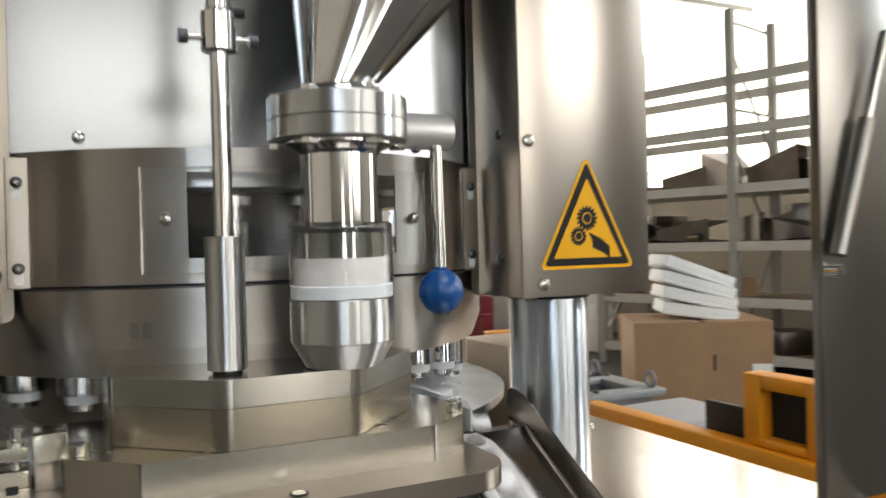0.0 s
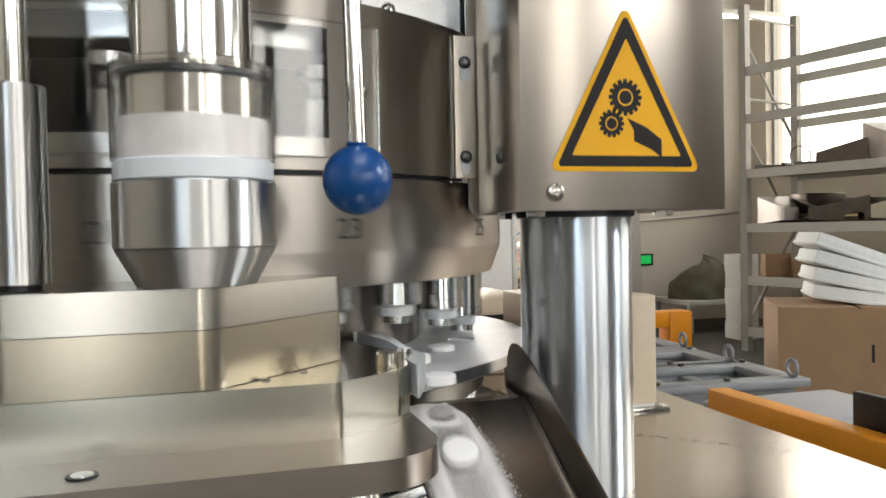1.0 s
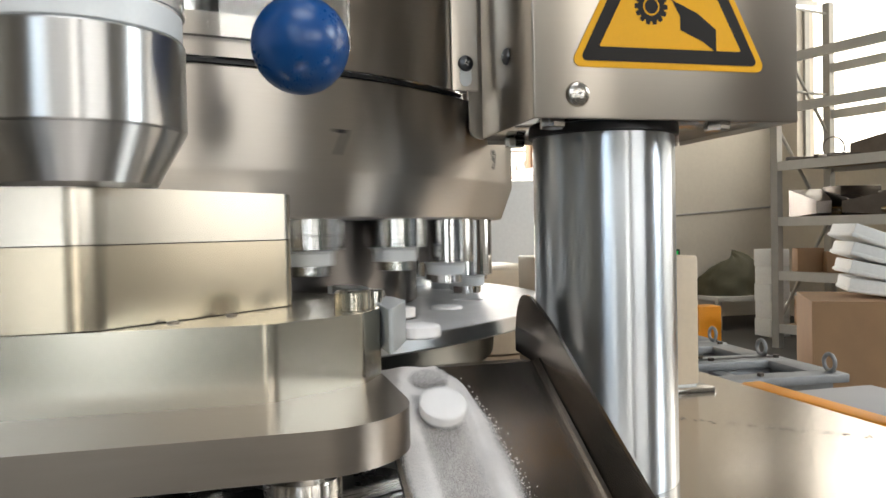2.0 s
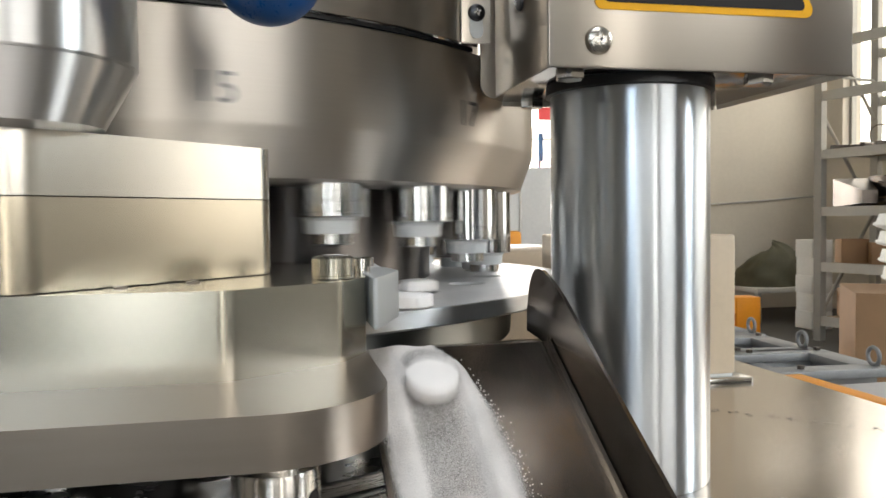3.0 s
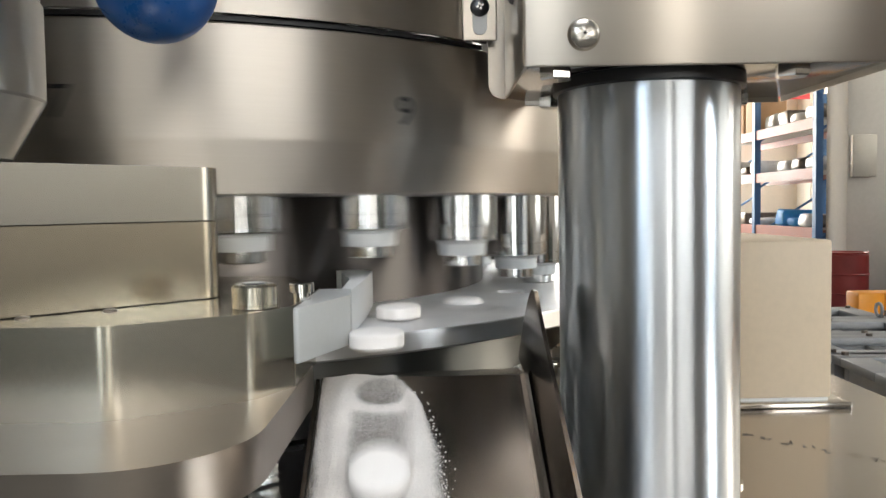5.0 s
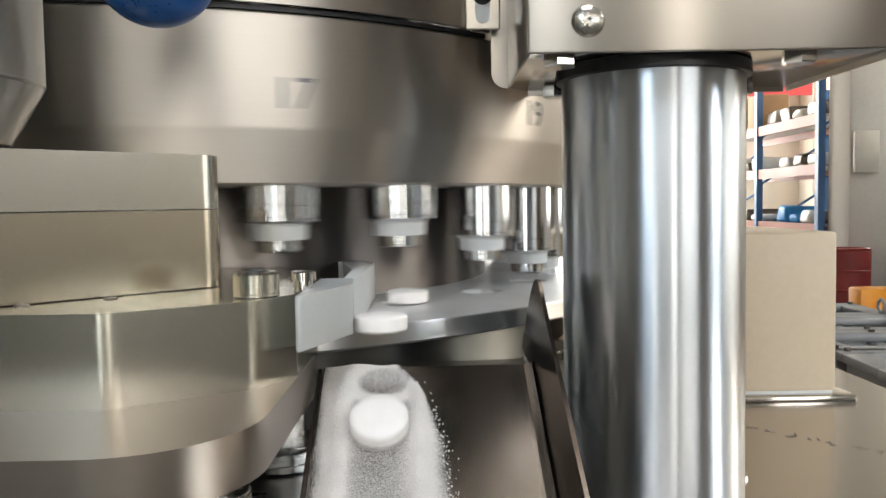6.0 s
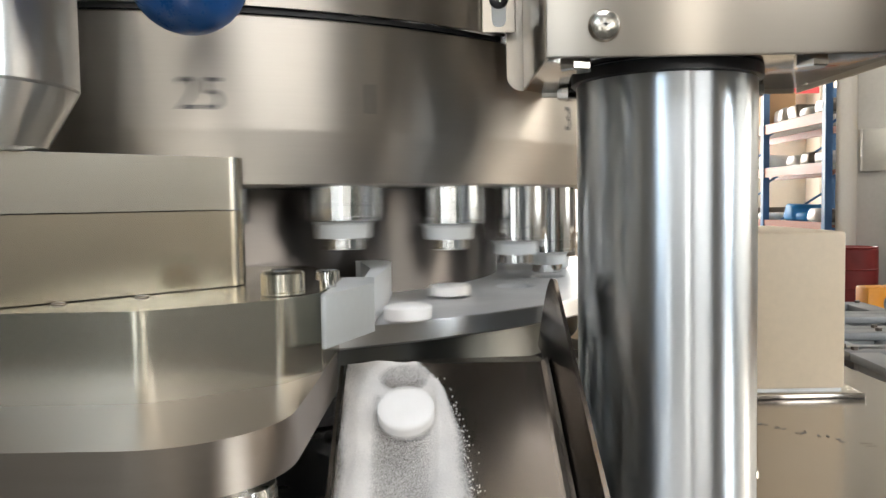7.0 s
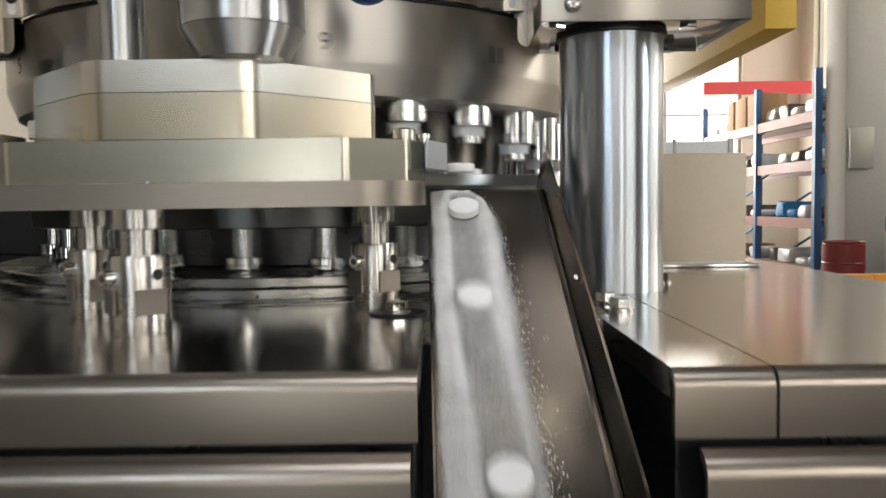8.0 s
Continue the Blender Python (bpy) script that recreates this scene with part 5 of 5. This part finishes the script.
def build_carton():
    cx, cy, rz = 3.86, 4.05, -32
    m = Matrix.Translation((cx, cy, 0)) @ pose(0, 0, 0, 0, 0, rz)
    p = thing("pallet", (cx, cy, 0), "low wooden pallet under the big carton", "pallet")
    for i in range(5):
        bm = bmesh.new()
        box(bm, -0.5 + i * 0.22, -0.36 + i * 0.22, -0.38, 0.38, 0.09, 0.11)
        bmesh.ops.transform(bm, matrix=m, verts=bm.verts)
        part("slat", bm, board_tan, p)
    for y in (-0.34, 0.0, 0.34):
        bm = bmesh.new()
        box(bm, -0.5, 0.5, y - 0.04, y + 0.04, 0.0, 0.09)
        bmesh.ops.transform(bm, matrix=m, verts=bm.verts)
        part("skid", bm, board_tan, p)
    c = thing("big_carton", (cx, cy, 0.11), "large brown cardboard carton on a pallet", "box")
    for nm, b in (("front_side", (-0.42, 0.42, -0.345, -0.335, 0.11, 0.66)), ("back_side", (-0.42, 0.42, 0.335, 0.345, 0.11, 0.66)), ("end_side", (-0.43, -0.421, -0.345, 0.345, 0.11, 0.66)), ("end_side", (0.421, 0.43, -0.345, 0.345, 0.11, 0.66)), ("top_flap", (-0.43, -0.01, -0.345, 0.345, 0.661, 0.668)), ("top_flap", (0.01, 0.43, -0.345, 0.345, 0.661, 0.668))):
        bm = bmesh.new()
        box(bm, *b)
        bmesh.ops.transform(bm, matrix=m, verts=bm.verts)
        part(nm, bm, carton_mat, c)
    bm = bmesh.new()
    box(bm, 0.06, 0.075, -0.3475, -0.3453, 0.36, 0.46)
    bmesh.ops.transform(bm, matrix=m, verts=bm.verts)
    part("grip_slot", bm, black_part, c)
    bm = bmesh.new()
    box(bm, 0.30, 0.42, -0.3475, -0.3453, 0.24, 0.40)
    bmesh.ops.transform(bm, matrix=m, verts=bm.verts)
    part("paper_label", bm, plastic_white, c, "white paper label")
    for k in range(4):
        f = thing("foam_box", (cx, cy, 0.668 + k * 0.085), "white foam box lid in a tilted stack on the carton", "foam box", "stack of foam lids")
        mm = Matrix.Translation((cx + 0.03 - 0.012 * k, cy, 0.715 + k * 0.088)) @ pose(0, 0, 0, 0, 8 + 4.2 * k, rz + 3 * k)
        bm = bmesh.new()
        box(bm, -0.24, 0.24, -0.2, 0.2, -0.041, 0.041, 0.008)
        bmesh.ops.transform(bm, matrix=mm, verts=bm.verts)
        part("lid", bm, foam_white, f)
        bm = bmesh.new()
        box(bm, -0.246, 0.246, -0.206, 0.206, -0.036, -0.016, 0.004)
        bmesh.ops.transform(bm, matrix=mm, verts=bm.verts)
        part("rim", bm, foam_white, f)


build_carton()


def build_casting(x, y, rz):
    c = thing("gearbox_casting", (x, y, 0), "grey cast iron housing with a lifting eye", "casting", "row of grey castings")
    m = Matrix.Translation((x, y, 0)) @ pose(0, 0, 0, 0, 0, rz)

    def add(nm, bm, mat):
        bmesh.ops.transform(bm, matrix=m, verts=bm.verts)
        return part(nm, bm, mat, c)
    bm = bmesh.new()
    for b in ((-0.30, 0.30, -0.19, -0.15), (-0.30, 0.30, 0.15, 0.19), (-0.30, -0.25, -0.15, 0.15), (0.25, 0.30, -0.15, 0.15), (-0.03, 0.03, -0.15, 0.15)):
        box(bm, *b, 0.02, 0.50, 0.006)
    add("shell", bm, casting_grey)
    bm = bmesh.new()
    for b in ((-0.34, 0.34, -0.23, -0.13), (-0.34, 0.34, 0.13, 0.23), (-0.34, -0.23, -0.13, 0.13), (0.23, 0.34, -0.13, 0.13)):
        box(bm, *b, 0.501, 0.535, 0.006)
    add("flange", bm, casting_grey)
    bm = bmesh.new()
    box(bm, -0.34, 0.34, -0.22, 0.22, 0.0, 0.0195)
    add("foot", bm, casting_grey)
    for bx in (-0.30, 0.0, 0.30):
        for by in (-0.18, 0.18):
            bm = bmesh.new()
            lathe(bm, (bx, by, 0.535), [(0.014, 0), (0.014, 0.012)], 6)
            add("flange_bolt", bm, dark_metal)
    bm = bmesh.new()
    loops = []
    for i in range(20):
        a = 2 * math.pi * i / 20
        loops.append([bm.verts.new((0.29 + 0.008 * math.sin(b), -0.18 + (0.032 + 0.008 * math.cos(b)) * math.cos(a), 0.572 + (0.032 + 0.008 * math.cos(b)) * math.sin(a))) for b in (2 * math.pi * j / 8 for j in range(8))])
    for i in range(20):
        for j in range(8):
            bm.faces.new((loops[i][j], loops[i][(j + 1) % 8], loops[(i + 1) % 20][(j + 1) % 8], loops[(i + 1) % 20][j]))
    add("lifting_eye", bm, casting_grey)
    bm = bmesh.new()
    lathe(bm, (-0.12, -0.192, 0.34), [(0.10, 0), (0.10, -0.02), (0.06, -0.02), (0.06, -0.004)], 28, "y")
    add("bearing_seat", bm, dark_metal)


for cx, cy in ((2.12, 2.98), (2.13, 3.40), (2.18, 3.84), (2.2, 4.3)):
    build_casting(cx, cy, -4)


def build_orange():
    """Orange painted lifting equipment parked behind the press."""
    o = thing("pallet_stacker", (1.75, 1.75, 0), "orange painted steel stacker frame with a dark opening", "stacker")
    a, b = Vector((1.65, 2.27)), Vector((1.655, 1.25))
    d = (b - a).normalized()
    ang = math.degrees(math.atan2(d.y, d.x))
    L = (b - a).length

    def add(nm, u0, u1, v0, v1, z0, z1, mat, bev=0.008):
        bm = bmesh.new()
        box(bm, u0, u1, v0, v1, z0, z1, bev)
        bmesh.ops.transform(bm, matrix=Matrix.Translation((a.x, a.y, 0)) @ pose(0, 0, 0, 0, 0, ang), verts=bm.verts)
        return part(nm, bm, mat, o)
    add("side_beam", 0, L + 0.5, 0.0, 0.07, 0.52, 0.64, orange_paint)
    add("leg", 0.02, 0.10, 0.005, 0.065, 0.0, 0.50, orange_paint)
    add("leg", L + 0.3, L + 0.38, 0.005, 0.065, 0.0, 0.50, orange_paint)
    for u0, u1, z0, z1 in ((0.70, 0.76, 0.642, 0.835), (0.90, 1.10, 0.642, 0.835), (0.76, 0.90, 0.795, 0.835), (0.76, 0.90, 0.642, 0.665)):
        add("upright_frame", u0, u1, 0.02, 0.09, z0, z1, orange_paint, 0.006)
    add("dark_opening", 0.76, 0.90, 0.062, 0.068, 0.665, 0.795, black_part, 0.0)
    add("dark_plate", 0.50, 0.69, 0.08, 0.10, 0.50, 0.72, black_part, 0.002)
    w = thing("plastic_crate", (1.95, 2.25, 0), "pale grey plastic crate behind the orange frame", "crate")
    bm = bmesh.new()
    box(bm, 1.83, 2.38, 2.20, 2.56, 0.0, 0.53, 0.01)
    part("body", bm, crate_grey, w)
    f = thing("orange_cart", (3.1, 5.0, 0), "orange steel cart behind the castings", "cart")
    for x0, x1, z0, z1 in ((2.15, 2.45, 0.12, 0.55), (2.86, 3.02, 0, 0.55), (3.24, 3.42, 0, 0.55), (3.02, 3.24, 0.44, 0.55), (3.02, 3.24, 0.16, 0.30)):
        bm = bmesh.new()
        box(bm, x0, x1, 5.0, 5.15, z0, z1, 0.01)
        part("frame_bar", bm, orange_paint, f)
    g = thing("orange_guard", (0.75, 2.7, 0), "orange painted machine guard behind the press", "guard")
    bm = bmesh.new()
    box(bm, 0.74, 0.90, 2.7, 2.76, 0.0, 1.13, 0.01)
    part("panel", bm, orange_paint, g)
    bm = bmesh.new()
    box(bm, 0.902, 1.02, 2.7, 2.76, 0.0, 1.055, 0.01)
    part("panel", bm, orange_paint, g)
    w = thing("partition_panel", (2.05, 6.0, 0), "off-white partition panel standing in the hall", "partition")
    for x0, x1 in ((1.65, 2.04), (2.06, 2.45)):
        bm = bmesh.new()
        box(bm, x0, x1, 6.0, 6.03, 0.06, 1.48, 0.004)
        part("board", bm, foam_white, w)
    for x in (1.63, 2.05, 2.47):
        bm = bmesh.new()
        box(bm, x - 0.02 if x != 2.05 else x - 0.0095, x + 0.02 if x != 2.05 else x + 0.0095, 5.99, 6.04, 0.0, 1.5, 0.002)
        part("post", bm, rack_beam, w)


build_orange()


def build_tarp():
    c = thing("table", (5.55, 7.75, 0), "low pale work table against the wall", "table")
    bm = bmesh.new()
    box(bm, 5.02, 6.1, 7.45, 8.2, 0.30, 0.35, 0.006)
    part("tabletop", bm, rack_beam, c)
    for x in (5.06, 6.04):
        for y in (7.5, 8.14):
            bm = bmesh.new()
            box(bm, x - 0.025, x + 0.025, y - 0.025, y + 0.025, 0, 0.30)
            part("leg", bm, rack_grey, c)
    t = thing("tarpaulin_heap", (5.55, 7.8, 0.35), "machine covered with a crumpled olive tarpaulin", "tarpaulin")
    bm = bmesh.new()
    n, k = 40, 16
    rings = []
    for j in range(k + 1):
        v = j / k
        ring = []
        for i in range(n):
            a = 2 * math.pi * i / n
            r = (1 - v ** 2.2) ** 0.6 if v < 1 else 0.02
            w = 1 + 0.16 * noise.noise(Vector((2 * math.cos(a), 2 * math.sin(a), v * 3)))
            ring.append(bm.verts.new((5.42 + 0.40 * r * w * math.cos(a), 7.8 + 0.28 * r * w * math.sin(a), 0.351 + 0.42 * v * (1 + 0.15 * math.cos(a + 0.5)) + 0.02 * noise.noise(Vector((5 * math.cos(a), 5 * math.sin(a), v * 6))) * (v > 0))))
        rings.append(ring)
    for p, q in zip(rings, rings[1:]):
        for i in range(n):
            bm.faces.new((p[i], p[(i + 1) % n], q[(i + 1) % n], q[i]))
    bm.faces.new(rings[0])
    bm.faces.new(rings[-1])
    part("cover", bm, tarp_green, t)
    for k2 in range(5):
        s = thing("paper_stack", (5.3, 6.95, 0.172 * k2), "white cartons stacked against the rack", "box", "white carton stack")
        bm = bmesh.new()
        z = 0.172 * k2
        box(bm, 5.20 + 0.01 * (k2 % 2), 5.42, 6.85, 7.10, z, z + 0.17, 0.004)
        part("carton", bm, foam_white, s)


build_tarp()


def build_pallet_rack():
    """Blue and red pallet rack standing along the next bay."""
    r = thing("pallet_rack", (4.95, 10.8, 0), "blue pallet rack with rust red beams and wrapped goods", "rack")
    x0, x1, ya, yb, yc = 4.52, 5.40, 8.95, 10.62, 12.75
    for y in (ya, yb, yc):
        for x in (x0, x1):
            bm = bmesh.new()
            box(bm, x - 0.04, x + 0.04, y - 0.04, y + 0.04, 0, 2.5)
            part("upright", bm, rack_blue, r)
        for z in (0.35, 0.95, 1.55, 2.15):
            bm = bmesh.new()
            rod(bm, (x0 + 0.04, y, z - 0.25), (x1 - 0.04, y, z + 0.25), 0.016, 8)
            part("brace", bm, rack_blue, r)
    for z in (0.20, 0.765, 1.43, 1.985):
        for l, q in ((ya, yb), (yb, yc)):
            for x in (x0, x1):
                bm = bmesh.new()
                box(bm, x - 0.025, x + 0.025, l + 0.041, q - 0.041, z - 0.07, z + 0.05)
                part("beam", bm, beam_red, r)
            bm = bmesh.new()
            box(bm, x0 + 0.026, x1 - 0.026, l + 0.041, q - 0.041, z + 0.02, z + 0.045)
            part("deck_board", bm, rack_grey, r)
    rnd = random.Random(8)
    looks = [("wrapped_bundle", goods_wrap, "loose bundle of goods in clear plastic wrap"), ("wrapped_bundle", goods_wrap, "pale goods in plastic wrap on the pallet rack"),
             ("blue_sheet_bundle", blue_sheet, "bundle under a bright blue plastic sheet"), ("carton", carton_mat, "brown carton on the pallet rack"),
             ("metal_part", dark_metal, "dark metal machine part on the pallet rack")]
    plans = {0.0: (4, 4, 1, 4, 3, 4, 1, 4, 4, 3, 4), 0.245: (4, 1, 0, 4, 0, 4, 3, 4, 1, 4, 0), 0.811: (4, 0, 2, 2, 0, 4, 0, 1, 2, 0, 1), 1.476: (0, 4, 1, 0, 4, 0, 4, 1, 0, 4, 0), 2.031: (4, 0, 4, 0, 3, 3, 3, 1, 0, 4, 1)}
    for z, plan in plans.items():
        y = ya + 0.06
        for pick in plan:
            w = rnd.uniform(0.20, 0.42)
            h = rnd.uniform(0.10, 0.26) if z < 2 else (rnd.uniform(0.12, 0.22) if pick != 3 else 0.44)
            d = rnd.uniform(0.35, 0.6)
            if abs(y + w / 2 - yb) < w / 2 + 0.05:
                y = yb + 0.06
            if y + w > yc - 0.05:
                break
            nm, mat, label = looks[pick]
            g = thing(nm, (x0 + 0.3, y + w / 2, z), label, "goods", "goods on the pallet rack")
            bm = bmesh.new()
            box(bm, x0 + 0.03, x0 + 0.03 + d, y, y + w, z + 0.001, z + h, 0.02 if pick == 3 else 0.05, 3)
            if pick != 3:
                for v in bm.verts:
                    p = v.co
                    sag = 1.0 - 0.35 * ((p.y - y - w / 2) / w * 2) ** 2 * max(0.0, (p.z - z) / h)
                    v.co.z = z + 0.001 + (p.z - z - 0.001) * (sag + 0.15 * noise.noise(p * 9))
                    v.co.x += 0.03 * noise.noise(p * 7) + 0.03
            part("carton_body" if pick == 3 else ("casting" if pick == 4 else "wrapping"), bm, mat, g)
            y += w + rnd.uniform(0.02, 0.10)
    x, y = 4.36, 8.02
    b = thing("barrel", (x, y, 0), "dark red steel barrel in front of the pillar", "barrel")
    bm = bmesh.new()
    lathe(bm, (x, y, 0), [(0.19, 0), (0.20, 0.01), (0.20, 0.19), (0.207, 0.20), (0.20, 0.21), (0.20, 0.38), (0.207, 0.39), (0.20, 0.40), (0.20, 0.58), (0.19, 0.59)], 32)
    part("drum", bm, red_paint, b)
    bm = bmesh.new()
    lathe(bm, (x, y, 0), [(0.196, 0.591), (0.200, 0.605), (0.194, 0.605), (0.186, 0.593), (0.01, 0.593)], 32)
    part("lid", bm, red_paint, b)
    b = thing("red_banner", (3.9, 13.6, 2.6), "red banner strip hung in the next bay", "banner")
    bm = bmesh.new()
    box(bm, 4.55, 6.3, 12.9, 12.92, 2.74, 2.95)
    part("cloth", bm, banner_red, b)
    c = thing("crane_girder", (2.92, 9.8, 2.5), "yellow overhead crane girder", "crane")
    bm = bmesh.new()
    box(bm, 2.80, 3.05, 6.2, 13.4, 2.35, 2.72, 0.01)
    part("girder", bm, banner_yellow, c)
    for y in (7.4, 12.4):
        bm = bmesh.new()
        box(bm, 2.88, 2.98, y, y + 0.1, 2.72, HZ)
        part("hanger", bm, banner_yellow, c)


build_pallet_rack()


def build_tube_lamp(x, y, z):
    l = thing("tube_lamp", (x, y, z), "lit fluorescent tube lamp hung under the ceiling", "lamp", "ceiling tube lamps")
    bm = bmesh.new()
    box(bm, x - 0.6, x + 0.6, y - 0.05, y + 0.05, z, z + 0.05, 0.005)
    part("housing", bm, rack_beam, l)
    bm = bmesh.new()
    rod(bm, (x - 0.58, y, z - 0.02), (x + 0.58, y, z - 0.02), 0.016, 12)
    part("tube", bm, tube_glow, l)
    for d in (-0.4, 0.4):
        bm = bmesh.new()
        rod(bm, (x + d, y, z + 0.05), (x + d, y, HZ), 0.004, 6)
        part("wire", bm, rack_grey, l)


for lx, ly in ((5.6, 5.6), (5.6, 7.4)):
    build_tube_lamp(lx, ly, 3.4)

# ---------------------------------------------------------------- what moves


def upper_height(phi):
    """Height of an upper punch's tip by its bearing on the cam track, in degrees."""
    phi = (phi + 270) % 360 - 270
    rows = [(-270, 1.052), (-215, 1.052), (-185, 1.084), (-50, 1.084), (-36, 1.0735), (-21, 1.062), (0, 1.052), (90, 1.052)]
    for (a, p), (b, q) in zip(rows, rows[1:]):
        if a <= phi <= b:
            return p + (q - p) * (phi - a) / (b - a)
    return 1.052


def lower_height(phi):
    phi = (phi + 270) % 360 - 270
    return 0.992 + 0.004 * math.sin(radians(phi * 2 + 40))


def tablet_pose(s, t, leave, k, level):
    """Where a tablet is at t: in its bore, along the blade, down the chute, on the floor."""
    u = t - leave
    if u <= 0:
        phi = radians(turret_angle(t) + s * PITCH)
        rise = min(1.0, max(0.0, (u + 0.16) / 0.12))
        deep = TABLE - 0.0072 - 0.0062 * level
        z = deep + (TABLE + 0.0004 - deep) * rise
        return pose(TC[0] + R_DIE * math.cos(phi), TC[1] + R_DIE * math.sin(phi), z)
    if 3.79 < leave < 3.86:      # this one is flicked off a little sooner
        u += 0.035 * min(1.0, u / 0.1)
    rows = [(0.0, 0.3142, 0.6688, TABLE + 0.0004, 0), (0.06, 0.3105, 0.622, TABLE + 0.0004, 0), (0.116, 0.3072, 0.584, TABLE + 0.0004, 0),
            (0.16, 0.3076, 0.566, TABLE + 0.0002, 0), (0.182, 0.3080, 0.560, 1.0455, 14), (0.203, 0.3082, 0.5565, chute_z(0.5565) + 0.0012, 31)]
    for p, q in zip(rows, rows[1:]):
        if u <= q[0]:
            f = (u - p[0]) / (q[0] - p[0])
            x, y, z, tilt = (a + (b - a) * f for a, b in zip(p[1:], q[1:]))
            return pose(x, y, z, tilt, 0, 0)
    slide = [(0.203, 0.5565), (0.225, 0.5548), (0.24, 0.5525), (0.248, 0.547), (0.27, 0.537), (0.296, 0.5204), (0.339, 0.4767), (0.454, 0.3723), (0.60, 0.225), (1.4, -0.90)]
    y = -0.9
    for p, q in zip(slide, slide[1:]):
        if u <= q[0]:
            y = p[1] + (q[1] - p[1]) * (u - p[0]) / (q[0] - p[0])
            break
    x = track_x(y) + 0.0006 + 0.0008 * math.sin(k * 2.4)
    if y > 0.19:
        return pose(x, y, chute_z(y) + 0.0008, 31, 0, 0)
    # past the chute's end: it drops and comes to rest on the floor
    fall = min(1.0, (0.19 - y) / 0.45)
    rnd = random.Random(k)
    fx, fy = rnd.uniform(0.15, 0.5), rnd.uniform(-0.35, -0.05)
    z0 = chute_z(0.19)
    return pose(x + (fx - x) * fall, 0.19 + (fy - 0.19) * fall, z0 + (0.0005 - z0) * fall ** 1.6, 31 * (1 - fall), 0, 0)


def motions():
    steps = [i / 10 for i in range(81)]
    walk(turret, [(t, pose(TC[0], TC[1], DECK, 0, 0, turret_angle(t))) for t in steps])
    for s, p in upper_punches:
        walk(p, [(t, pose(p.location.x, p.location.y, upper_height(turret_angle(t) + s * PITCH) - DECK)) for t in steps])
    for s, p in lower_punches:
        walk(p, [(t, pose(p.location.x, p.location.y, lower_height(turret_angle(t) + s * PITCH) - DECK)) for t in steps])
    for k, (leave, s, ob) in enumerate(tablets):
        level = 0 if leave < 2.85 else (1 if leave < 5.7 else 2)
        times = {0.0, 8.0}
        times.update(i / 10 for i in range(81) if i / 10 < leave)
        times.update(round((leave + d) * 30) / 30 for d in [-0.16 + i / 30 for i in range(40)])
        times.add(leave + 1.25)
        times = sorted({round(t * 30) / 30 for t in times if 0 <= t <= 8})
        rows = [(t, tablet_pose(s, t, leave, k, level)) for t in times]
        keep = [rows[0]]
        for a, b, c in zip(rows, rows[1:], rows[2:]):
            if (a[1].translation - b[1].translation).length > 1e-6 or (c[1].translation - b[1].translation).length > 1e-6:
                keep.append(b)
        keep.append(rows[-1])
        walk(ob, keep)


motions()
